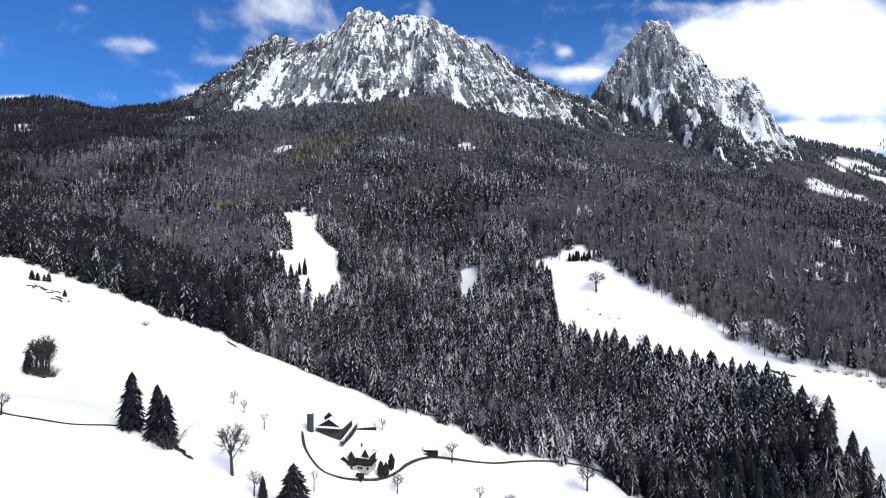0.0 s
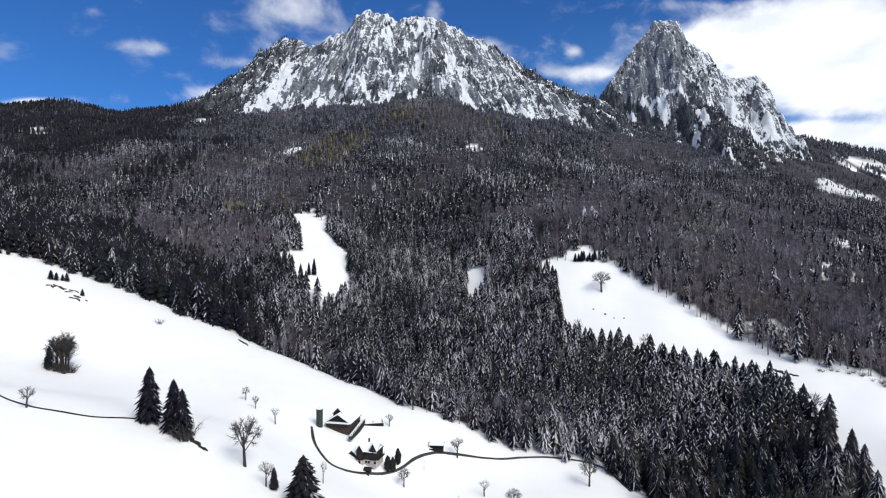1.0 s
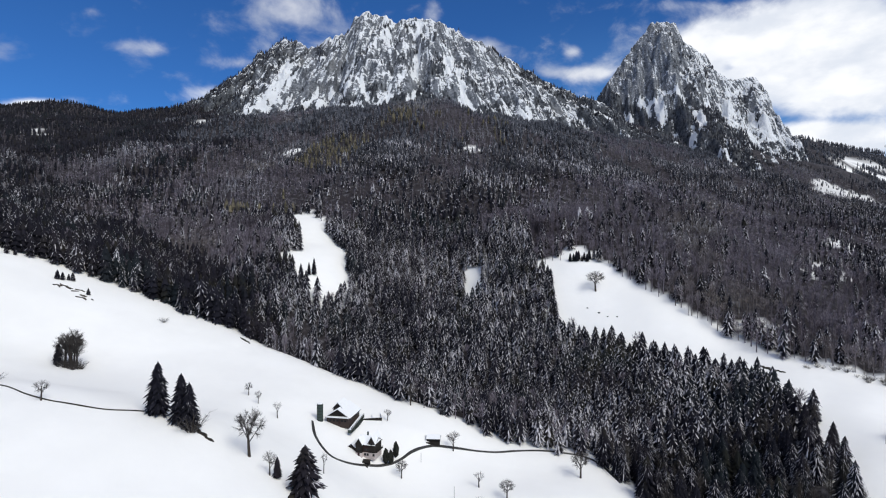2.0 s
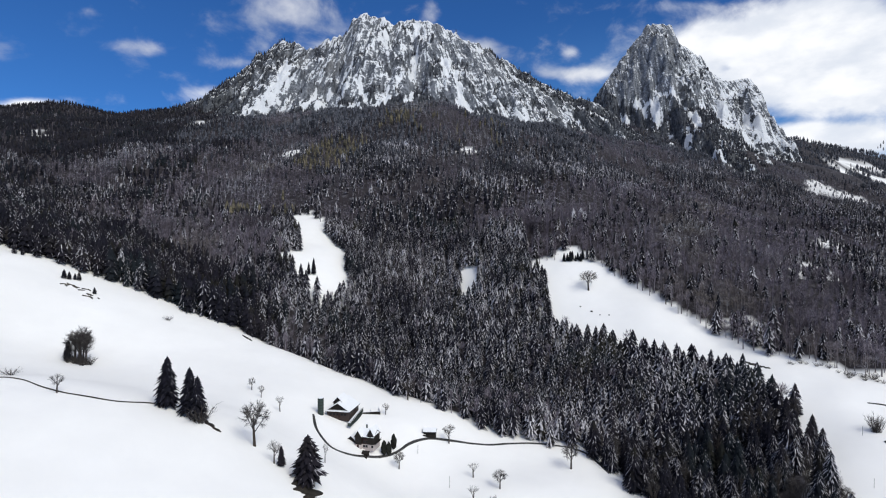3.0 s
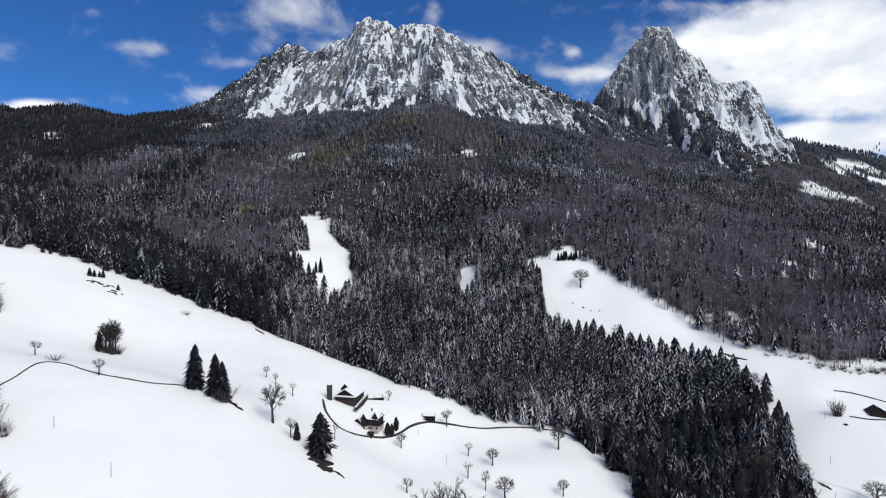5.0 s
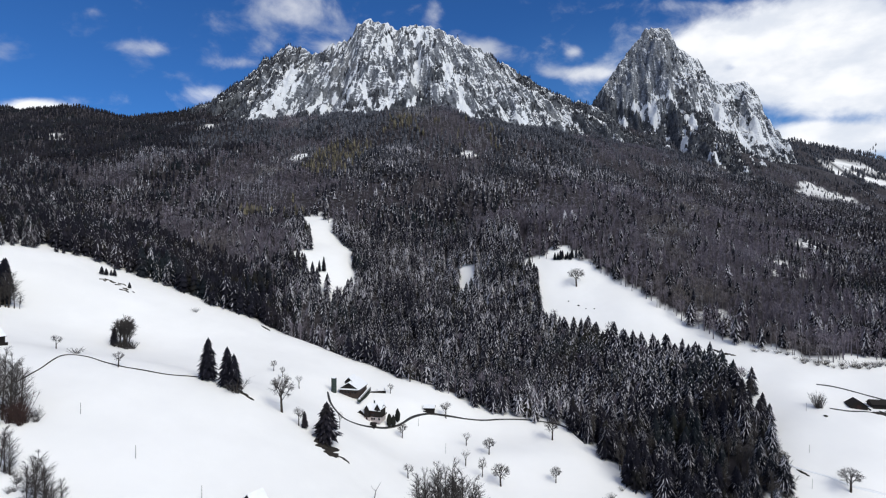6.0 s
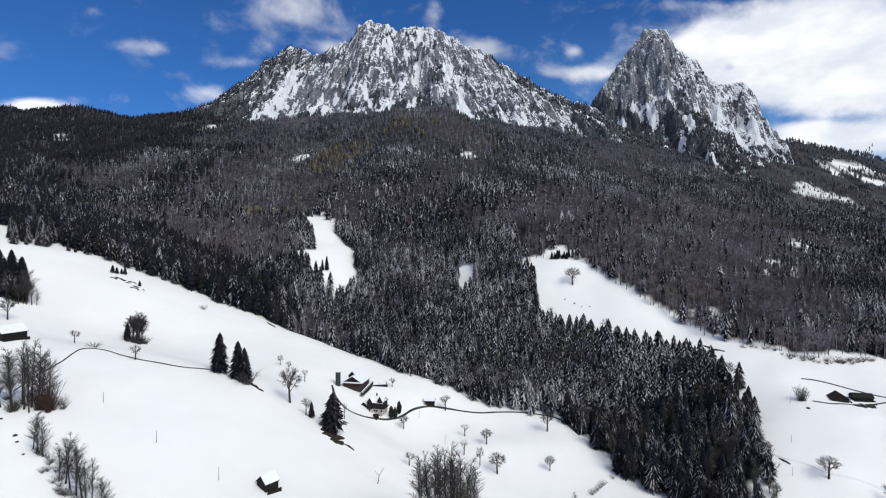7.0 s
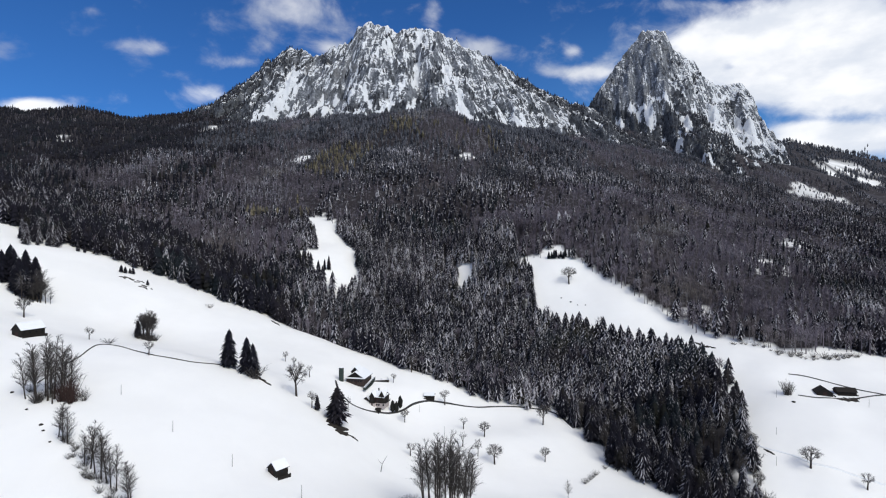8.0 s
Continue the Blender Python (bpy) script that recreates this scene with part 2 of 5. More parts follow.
# ---- the lie of the land: metres, heights counted from the level of the flight ----
def hash_noise(ix, iy, seed):
    n = (ix.astype(np.int64) * 374761393 + iy.astype(np.int64) * 668265263 + seed * 982451653) & 0x7FFFFFFF
    n = ((n ^ (n >> 13)) * 1274126177) & 0x7FFFFFFF
    return ((n ^ (n >> 16)) & 0xFFFF) / 32767.5 - 1.0


def value_noise(x, y, seed=0):
    x, y = np.broadcast_arrays(np.asarray(x, float), np.asarray(y, float))
    ix, iy = np.floor(x).astype(np.int64), np.floor(y).astype(np.int64)
    fx, fy = x - ix, y - iy
    fx, fy = fx * fx * (3 - 2 * fx), fy * fy * (3 - 2 * fy)
    a, b = hash_noise(ix, iy, seed), hash_noise(ix + 1, iy, seed)
    c, d = hash_noise(ix, iy + 1, seed), hash_noise(ix + 1, iy + 1, seed)
    return (a * (1 - fx) + b * fx) * (1 - fy) + (c * (1 - fx) + d * fx) * fy


def fbm(x, y, octaves=4, seed=0, gain=0.5):
    total, amp, scale = 0.0, 1.0, 1.0
    for k in range(octaves):
        total = total + amp * value_noise(x * scale, y * scale, seed + 17 * k)
        amp, scale = amp * gain, scale * 2.03
    return total


def spread(nodes, v):
    n = len(nodes)
    s = np.clip(np.interp(v, nodes, np.arange(n)), 0, n - 1 - 1e-6)
    i = np.floor(s).astype(int)
    t = s - i
    w = np.stack([-.5 * t + t**2 - .5 * t**3, 1 - 2.5 * t**2 + 1.5 * t**3, .5 * t + 2 * t**2 - 1.5 * t**3, -.5 * t**2 + .5 * t**3], -1)
    return np.clip(i[..., None] + np.arange(-1, 3), 0, n - 1), w


def lattice(us, vs, heights, u, v):
    (iu, wu), (iv, wv) = spread(us, u), spread(vs, v)
    h = np.array(heights, float)
    return np.einsum("...a,...b,...ab->...", wv, wu, h[iv[..., :, None], iu[..., None, :]])


# the farm's meadow, on a coarse lattice of plan x and y
MEADOW_X = [-500, -400, -300, -220, -150, -100, -60, -20, 30, 100, 180]
MEADOW_Y = [150, 210, 260, 300, 340, 380, 440, 540, 700]
MEADOW_Z = [
    [-26, -46, -64, -79, -89, -90, -91, -91, -98, -116, -140],
    [-4, -26, -47, -62, -72, -82, -94, -100, -108, -125, -142],
    [15, -11, -35, -51, -61, -76, -89, -111, -122.8, -130.7, -142],
    [30, 0, -30, -48, -58, -71, -90, -112.7, -125.6, -133, -138.7],
    [45, 10, -27, -56, -68, -79, -97, -115.5, -117.9, -126.5, -131.5],
    [54, 18, -22, -58, -70, -80, -92, -100, -116.3, -118.1, -124],
    [61, 23, -12, -43, -65, -75, -81, -86, -91.8, -102.5, -111.9],
    [68, 26, -7, -33, -54, -63, -68, -71, -76, -84, -93],
    [73, 26, -4, -22, -36, -44, -47, -49, -52, -57, -63],
]
# the mountain's flank, by bearing (x / y) and distance
FLANK_U = [-.9, -.55, -.25, -.05, .15, .35, .6, .95]
FLANK_Y = [240, 310, 380, 450, 520, 590, 680, 800, 1000, 1300, 1700, 2700]
FLANK_Z = [
    [-258, -233, -208, -190, -171, -156, -150, -142],
    [-210, -196, -182, -169, -154, -141, -117, -102],
    [-162, -157, -153, -147, -134, -123, -95, -86],
    [-117, -112, -114, -125, -118, -94, -73, -90],
    [-76, -63, -47, -83, -75, -48, -58, -77],
    [-40, -25, -2, -51, -24, -4, -33, -62],
    [4, 18, 22, 5, 34, 27, -9, -41],
    [55, 71, 85, 88, 93, 64, 24, -19],
    [136, 151, 165, 176, 160, 113, 54, -2],
    [256, 272, 294, 302, 274, 216, 133, 44],
    [418, 423, 446, 447, 416, 361, 264, 133],
    [820, 816, 812, 798, 754, 678, 552, 370],
]
# where the meadow ends and the wooded gully begins; where the flank has its crest
EDGE_X = [-560, -490, -412, -355, -299, -243, -150, -82, -24, 41, 80, 102, 121, 150, 200]
EDGE_Y = [750, 706, 664, 634, 590, 546, 478, 440, 410, 397, 390, 352, 310, 250, 150]
WOOD_X = [-620, -420, -365, -330, -284, -232, -150, -82, -24, 41, 80, 90, 96.5, 98, 104, 115, 150, 200]
WOOD_Y = [450, 478, 484, 486, 489, 489, 477, 441, 410, 395, 384, 358, 345, 322, 312, 303, 250, 150]
CREST_U = [-1.2, -.7, -.4, .2, .4, .55, .68, 1.2]
CREST_Y = [1800, 1780, 1760, 1760, 1900, 2300, 2760, 2800]


def softplus(v, k):
    return np.logaddexp(0, v / k) * k


def meadow(x, y):
    fall = softplus(y - np.interp(x, EDGE_X, EDGE_Y), 6.0) - 6.0 * 0.05
    return lattice(MEADOW_X, MEADOW_Y, MEADOW_Z, x, y) - 0.45 * np.maximum(fall, 0)


def flank(x, y):
    u = x / np.maximum(y, 150)
    crest = np.interp(u, CREST_U, CREST_Y)
    h = lattice(FLANK_U, FLANK_Y, FLANK_Z, u, np.minimum(y, crest))
    return h - 0.55 * softplus(y - crest - 15, 25.0)


def ground_z(x, y):
    x, y = np.asarray(x, float), np.asarray(y, float)
    a, b = meadow(x, y), flank(x, y)
    z = np.logaddexp(a / 5, b / 5) * 5
    wild = np.clip((y - 420) / 500, 0, 1)
    z = z + wild * (10 * fbm(x / 85, y / 85, 3, 5) + 20 * wild * fbm(x / 240, y / 240, 2, 9))
    z = z + 34 * np.exp(-((x + 50) / 150) ** 2 - ((y - 1180) / 110) ** 2)      # a wooded knoll
    beyond = -(x + 146) * 0.57 - (y - 207) * 0.82          # past the hedgerow bank the meadow tips away
    z = z - 0.14 * softplus(beyond, 3.0) * np.clip((-80 - x) / 40, 0, 1) * np.clip((x + 330) / 80, 0, 1)
    z = z + 3.4 * fbm(x / 46, y / 46, 2, 13) * np.clip((x - 190) / 30, 0, 1) * np.clip((430 - y) / 50, 0, 1)      # hollows in the side meadow
    return z + 0.65 * fbm(x / 35, y / 35, 3, 3)

# ---- meshes ----
def mesh_from(name, verts, faces, mat=None, smooth=False):
    """A mesh from arrays; faces is an (n, 3) or (n, 4) array."""
    verts, faces = np.asarray(verts, np.float32), np.asarray(faces, np.int32)
    me = bpy.data.meshes.new(name)
    k = faces.shape[1]
    me.vertices.add(len(verts))
    me.vertices.foreach_set("co", verts.ravel())
    me.loops.add(faces.size)
    me.loops.foreach_set("vertex_index", faces.ravel())
    me.polygons.add(len(faces))
    me.polygons.foreach_set("loop_start", np.arange(0, faces.size, k, dtype=np.int32))
    if smooth:
        me.polygons.foreach_set("use_smooth", np.ones(len(faces), bool))
    if mat:
        me.materials.append(mat)
    me.update(calc_edges=True)
    me.validate()
    return me


def add_attribute(me, name, values):
    a = me.attributes.new(name, "FLOAT", "POINT")
    a.data.foreach_set("value", np.asarray(values, np.float32).ravel())


def grid_faces(rows, cols):
    i = np.arange(rows * cols).reshape(rows, cols)
    return np.stack([i[:-1, :-1], i[:-1, 1:], i[1:, 1:], i[1:, :-1]], -1).reshape(-1, 4)


def graded(*stretches):
    """Coordinates in stretches of (from, to, step)."""
    out = [np.arange(a, b, s, dtype=float) for a, b, s in stretches]
    return np.concatenate(out + [[stretches[-1][1]]])


# ---- clearings in the wood, in plan ----
def inside(poly, x, y):
    px, py = np.array(poly, float).T
    hit = np.zeros(np.shape(x), bool)
    for i in range(len(px)):
        j = i - 1
        cross = (py[i] > y) != (py[j] > y)
        with np.errstate(divide="ignore", invalid="ignore"):
            at = (px[j] - px[i]) * (y - py[i]) / (py[j] - py[i]) + px[i]
        hit ^= cross & (x < at)
    return hit


# the side meadow, round the gully wood
SIDE_MEADOW = [(94, 560), (96, 574), (84, 592), (87, 598), (105, 604), (128, 606), (142, 599), (159, 570), (178, 537), (209, 497), (222, 465), (246, 443), (276, 414), (365, 425), (480, 400), (560, 120), (143, 120), (150, 240), (160, 276), (189, 335), (206, 386), (199, 431), (173, 462), (121, 508), (92, 531)]
# smaller glades
GLADES = [
    [(-182, 716), (-163, 732), (-143, 702), (-125, 664), (-104, 650), (-87, 557), (-104, 536), (-128, 550), (-152, 578), (-141, 604), (-158, 645), (-174, 680)],
    [(17, 632), (33, 631), (30, 592), (15, 582)],
    [(-672, 1538), (-647, 1542), (-622, 1478), (-645, 1478)],
    [(35, 1002), (54, 1006), (52, 989), (34, 985)],
    [(-938, 1300), (-929, 1308), (-901, 1281), (-905, 1262)],
]
FAR_GLADES = [
    [(-281, 1054), (-263, 1046), (-256, 1020), (-269, 1018)],
    [(1683, 2343), (1456, 2039), (1213, 1695), (1497, 2030), (1655, 2172), (1774, 2251), (1736, 2276), (1725, 2325)],
    [(1551, 2010), (1657, 2038), (1590, 1957), (1442, 1866)],
    [(123, 614), (139, 617), (137, 604), (112, 606)],
]
CLEARINGS = [SIDE_MEADOW] + GLADES + FAR_GLADES


def wooded(x, y):
    """True where the wood stands."""
    x, y = np.asarray(x, float), np.asarray(y, float)
    wx, wy = x + 4 * fbm(x / 22, y / 22, 2, 31), y + 5 * fbm(x / 22, y / 22, 2, 37)
    w = wy > np.interp(x, WOOD_X, WOOD_Y) + 1
    for poly in CLEARINGS:
        w &= ~inside(poly, wx, wy)
    return w


# stands so thin that the snow shows between the trees
SPARSE = [
    [(478, 757), (545, 850), (582, 830), (518, 735)],
    [(362, 650), (425, 700), (424, 655), (348, 592)],
    [(226, 520), (248, 514), (262, 492), (244, 482)],
    [(950, 1440), (985, 1520), (1050, 1540), (1120, 1540), (1140, 1455), (1040, 1440)],
]


def sparse(x, y):
    s = np.zeros(np.shape(x), bool)
    for poly in SPARSE:
        s |= inside(poly, x + 9 * fbm(x / 25, y / 25, 2, 33), y + 14 * fbm(x / 25, y / 25, 2, 35))
    return s


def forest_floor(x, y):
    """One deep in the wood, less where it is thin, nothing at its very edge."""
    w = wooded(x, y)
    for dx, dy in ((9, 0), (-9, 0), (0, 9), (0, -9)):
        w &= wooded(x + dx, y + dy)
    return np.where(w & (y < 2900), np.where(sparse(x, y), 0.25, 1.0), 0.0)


# ---- the ground: one sheet ----
def make_ground():
    xs = graded((-4800, -1600, 200), (-1600, -620, 28), (-620, 420, 5), (420, 1250, 14), (1250, 1900, 30), (1900, 4800, 200))
    ys = graded((-3000, 0, 250), (0, 150, 15), (150, 660, 5), (660, 1300, 11), (1300, 2000, 16), (2000, 4900, 120))
    x, y = np.meshgrid(xs, ys)
    z = ground_z(x, y)
    me = mesh_from("ground", np.stack([x, y, z], -1).reshape(-1, 3), grid_faces(len(ys), len(xs)), SNOW, True)
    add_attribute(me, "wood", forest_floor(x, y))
    tagged(new("ground", me), "snow-covered meadows and mountain flank with bare forest floor darkened as in shade", "ground", kind="structure")


# ---- the two rock peaks ----
BIG_X = [-1048, -914, -838, -729, -655, -600, -549, -516, -476, -425, -365, -306, -279, -245, -174, -150, -128, -91, -44, -7, 29, 84, 156, 228, 299, 387, 484, 654]
BIG_Z = [433, 446, 474, 524, 573, 623, 662, 683, 671, 648, 665, 684, 717, 744, 726, 707, 722, 731, 722, 698, 681, 651, 611, 572, 525, 477, 440, 324]
BIG_RIDGE_X, BIG_RIDGE_Y = [-1100, -850, -503, -256, -100, 150, 450, 700], [1800, 1795, 1825, 1765, 1765, 1730, 1700, 1700]
SMALL_X = [492, 557, 590, 644, 699, 742, 764, 797, 851, 873, 884, 938, 982, 999, 1050, 1090, 1123, 1165, 1195, 1210, 1275, 1319, 1352, 1428]
SMALL_Z = [416, 546, 601, 677, 753, 807, 840, 851, 834, 800, 774, 752, 724, 676, 632, 638, 646, 634, 598, 540, 462, 390, 307, 176]
# snow chutes on the big peak: plan x and distance below the ridge at each end, and half width
CHUTES = [(-486, 80, -470, 190, 15), (-470, 190, -503, 262, 10), (-503, 262, -560, 318, 5), (-358, 206, -374, 255, 5), (-253, 186, -276, 232, 6), (-276, 232, -321, 222, 6), (-321, 222, -332, 294, 5), (-226, 259, -195, 335, 5), (-205, 371, -273, 345, 9), (-140, 273, -146, 312, 6), (-146, 312, -181, 344, 5), (-72, 141, -89, 227, 5), (-78, 272, -89, 360, 6), (11, 144, 38, 203, 12), (38, 203, 50, 275, 10), (50, 275, 86, 290, 12), (176, 218, 250, 227, 10), (-169, 68, -172, 124, 8), (-69, 19, -76, 57, 12), (-36, 71, -87, 145, 4)]
CHUTES += [(520, 95, 545, 105, 8), (440, 60, 470, 75, 6), (560, 140, 590, 150, 7), (395, 90, 420, 110, 8), (480, 120, 500, 160, 5)]


SMALL_CHUTES = [(677, 150, 695, 190, 13), (695, 190, 711, 234, 7), (856, 243, 910, 233, 10), (910, 233, 1032, 176, 14), (1032, 176, 1101, 187, 7), (735, 188, 798, 286, 4), (798, 286, 778, 364, 9), (726, 294, 710, 386, 5), (733, 382, 725, 442, 6), (761, 496, 777, 529, 6), (627, 115, 636, 170, 6), (577, 172, 626, 219, 5), (662, 246, 669, 287, 3), (1089, 94, 1086, 165, 10), (1146, 160, 1168, 257, 4), (962, 84, 1082, 35, 3)]
# the tree line: plan x, and how far below the ridge the trees begin
BIG_TREES = [(-826, 1), (-650, 111), (-535, 314), (-377, 263), (-279, 347), (-256, 300), (-223, 373), (-179, 280), (-161, 344), (-112, 285), (-88, 366), (-67, 245), (-28, 292), (29, 300), (147, 242), (180, 284), (280, 242), (321, 221), (370, 120), (420, 15), (480, 1)]
SMALL_TREES = [(576, 1), (640, 110), (690, 200), (750, 244), (876, 300), (940, 280), (1130, 232), (1200, 195), (1297, 110)]


def fan(x, d, centre, reach):
    """Runs across the face like the gullies, which spread out below the summit."""
    return reach * 0.9 * (x - centre) / (np.clip(d, -20, 420) + reach)


def big_peak(x, y):
    ridge = np.interp(x, BIG_RIDGE_X, BIG_RIDGE_Y)
    d = ridge - y + 22 * fbm(x / 70, y / 70, 3, 51)
    top = np.interp(x, BIG_X, BIG_Z) + 5 * fbm(x / 14, y / 60, 3, 53)
    ribs = 1 - np.abs(fbm(fan(x, d, -150, 330) / 50 + 0.35 * fbm(x / 120, y / 90, 2, 3), y / 260, 3, 55))
    front = np.maximum(d, 0)
    z = top - 1.08 * front - 1.25 * np.maximum(-d, 0)
    z = z + np.clip(front / 90, 0, 1) * (44 * (ribs - 0.62) + 15 * fbm(fan(x, d, -150, 330) / 15, y / 40, 3, 57)) + 5 * fbm(x / 9, y / 12, 2, 59)
    return z, d, ribs


def small_peak(x, y):
    ridge = 2070 + 0.02 * (x - 786)
    d = ridge - y + 16 * fbm(x / 60, y / 60, 3, 71)
    top = np.interp(x, SMALL_X, SMALL_Z) + 4 * fbm(x / 12, y / 50, 3, 73)
    ribs = 1 - np.abs(fbm(x / 52 - y / 300, y / 200, 3, 75))
    front = np.maximum(d, 0)
    z = top - 1.40 * np.minimum(front, 275) - 0.88 * np.maximum(front - 275, 0) - 1.5 * np.maximum(-d, 0)
    z = z + np.clip(front / 80, 0, 1) * (46 * (ribs - 0.6) + 15 * fbm(x / 18, y / 26, 3, 77)) + 5 * fbm(x / 9, y / 12, 2, 79)
    return z, d, ribs


def chute_snow(x, d, chutes):
    s = np.zeros(np.shape(x))
    for x0, d0, x1, d1, half in chutes:
        t = np.clip(((x - x0) * (x1 - x0) + (d - d0) * (d1 - d0)) / ((x1 - x0) ** 2 + (d1 - d0) ** 2), 0, 1)
        away = np.hypot(x - x0 - t * (x1 - x0), d - d0 - t * (d1 - d0)) / (1.2 * half * (0.7 + 0.45 * t)) + 0.95 * fbm(x / 13, d / 24, 4, 91, 0.6)
        s = np.maximum(s, np.clip(1.5 - away, 0, 1))
    return s


def rock_wood(x, y, over, d):
    """How thickly trees stand on the rock: below the tree line, on the flat shoulders, and thinly on ledges."""
    n = fbm(x / 22, y / 22, 3, 95)
    line = np.where(x < 480, np.interp(x, *np.array(BIG_TREES, float).T), np.interp(x, *np.array(SMALL_TREES, float).T))
    foot = np.clip((d - line) / 26 + 0.55 + 0.7 * n, 0, 1) * 0.95
    foot = np.maximum(foot, np.clip(1 - over / 14 + 0.4 * n, 0, 1))
    left = np.clip((-400 - x) / 160, 0, 1) * np.clip(1.3 - d / 260, 0, 1)
    right = np.clip((x - 70) / 160, 0, 1) * (x < 600) * np.clip(1.25 - d / 75, 0, 1)
    sides = np.clip(np.maximum(left, right) + 0.7 * n - 0.25, 0, 0.95) * (d > 2)
    ledges = np.clip(1.3 * fbm(x / 34, y / 18, 3, 99) - 0.5, 0, 0.5) * (d > 40)
    return np.maximum(np.maximum(foot, sides), ledges)


def make_peak(name, shape, x0, x1, y0, y1, step, label, chutes, dusting, centre, reach):
    xs, ys = np.arange(x0, x1 + 1, step), np.arange(y0, y1 + 1, step)
    x, y = np.meshgrid(xs, ys)
    z, d, ribs = shape(x, y)
    snow = np.maximum(chute_snow(x, d, chutes), dusting * (1 + 3 * np.clip((x - 830) / 120, 0, 1)) * np.clip(0.6 + fbm(x / 60, y / 60, 3, 93), 0, 1))
    z = z - 6 * np.clip(snow - dusting, 0, 1)
    snow = snow - 0.22 * ((x > 470) & (dusting > 0.07)) * np.clip((900 - x) / 120, 0, 1) * np.clip((240 - d) / 60, 0, 1) * (snow < 0.3)      # bare slabs of the steep face
    g = ground_z(x, y)
    faces = grid_faces(len(ys), len(xs))
    keep = ((z - g).ravel()[faces] > -14).any(1)
    faces = faces[keep]
    used = np.unique(faces)
    index = np.zeros(x.size, np.int32)
    index[used] = np.arange(len(used))
    verts = np.stack([x, y, z], -1).reshape(-1, 3)[used]
    me = mesh_from(name, verts, index[faces], ROCK, True)
    add_attribute(me, "across", fan(x, d, centre, reach).ravel()[used])
    add_attribute(me, "down", d.ravel()[used])
    add_attribute(me, "snow", snow.ravel()[used])
    add_attribute(me, "wood", (np.clip(rock_wood(x, y, z - g, d) * 1.5, 0, 1) * (snow < 0.45)).ravel()[used])
    return tagged(new(name, me), label, "mountain")


make_ground()
make_peak("rock_mountain", big_peak, -1080, 720, 1330, 1960, 3.6, "broad grey limestone mountain streaked with snow above dark forest", CHUTES, 0.06, -150, 330)
make_peak("rock_mountain", small_peak, 470, 1560, 1390, 2230, 3.6, "steep pointed grey limestone peak dusted with snow", SMALL_CHUTES, 0.08, 700, 700)


def surface_z(x, y):
    """Height of whatever lies on top: ground or rock."""
    return np.maximum(np.maximum(ground_z(x, y), big_peak(x, y)[0]), small_peak(x, y)[0])

# ---- trees ----
def spruce_arrays(rng, tiers, sides, boughs=0, reach=0.155, round_top=0.55, broad=1.0, droop=0.45):
    """A spruce one metre high: ragged dark skirts round the stem, and drooping boughs that stand out of them.
    The third array says where snow lies: along the crest of each bough."""
    V, T, R = [], [], []

    def girth(f):
        return reach * (1 - f) ** round_top * min(1.0, 0.72 + 1.3 * f) + 0.008

    for k in range(tiers):
        f = k / tiers
        hem = 0.05 + 0.84 * f
        top = min(0.985, hem + 1.65 / tiers + 0.03)
        r0, turn, i = girth(f) * rng.uniform(0.78, 1.0), rng.uniform(0, 6.28), len(V)
        V.append((rng.uniform(-.008, .008), rng.uniform(-.008, .008), top))
        R.append(0.3)
        for b in range(2 * sides):
            a = turn + 3.1416 * b / sides + rng.uniform(-0.15, 0.15)
            r = r0 * (rng.uniform(0.85, 1.15) if b % 2 == 0 else rng.uniform(0.5, 0.75))
            V.append((r * math.cos(a), r * math.sin(a), hem + (rng.uniform(-0.025, 0.015) if b % 2 == 0 else 0.03)))
            R.append(rng.uniform(0.45, 0.9) if b % 2 == 0 else 0.0)
        for b in range(2 * sides):
            T.append((i, i + 1 + b, i + 1 + (b + 1) % (2 * sides)))
    for k in range(boughs):
        f = ((k + rng.random()) / boughs) ** 1.1 * 0.96
        h, a = 0.1 + 0.87 * f, 2.4 * k + rng.uniform(-0.4, 0.4)
        r = girth(f) * rng.uniform(0.75, 1.3)
        c, s, wide = math.cos(a), math.sin(a), (0.16 * r + 0.008) * broad * rng.uniform(0.7, 1.2)
        i, fall = len(V), droop * r * rng.uniform(0.7, 1.2)
        V += [(c * r * .15, s * r * .15, h + 0.03), (c * r * .6 - s * wide, s * r * .6 + c * wide, h - 0.02 - 0.35 * fall), (c * r * .6 + s * wide, s * r * .6 - c * wide, h - 0.02 - 0.35 * fall), (c * r * .6, s * r * .6, h + 0.008 - 0.3 * fall), (c * r, s * r, h - fall)]
        R += [0.75, 0.0, 0.0, 1.0, 0.85]
        T += [(i, i + 3, i + 1), (i, i + 2, i + 3), (i + 1, i + 3, i + 4), (i + 3, i + 2, i + 4)]
    return np.array(V), np.array(T), np.array(R)


def tube(V, T, p, q, r0, r1, sides=4):
    p, q = Vector(p), Vector(q)
    axis = (q - p).normalized()
    side = axis.cross(Vector((0.3, 1, 0.1))).normalized()
    up = axis.cross(side)
    i = len(V)
    for base, r in ((p, r0), (q, r1)):
        for k in range(sides):
            a = 6.283 * k / sides
            V.append(tuple(base + side * (r * math.cos(a)) + up * (r * math.sin(a))))
    for k in range(sides):
        m = (k + 1) % sides
        T.append((i + k, i + m, i + sides + m))
        T.append((i + k, i + sides + m, i + sides + k))


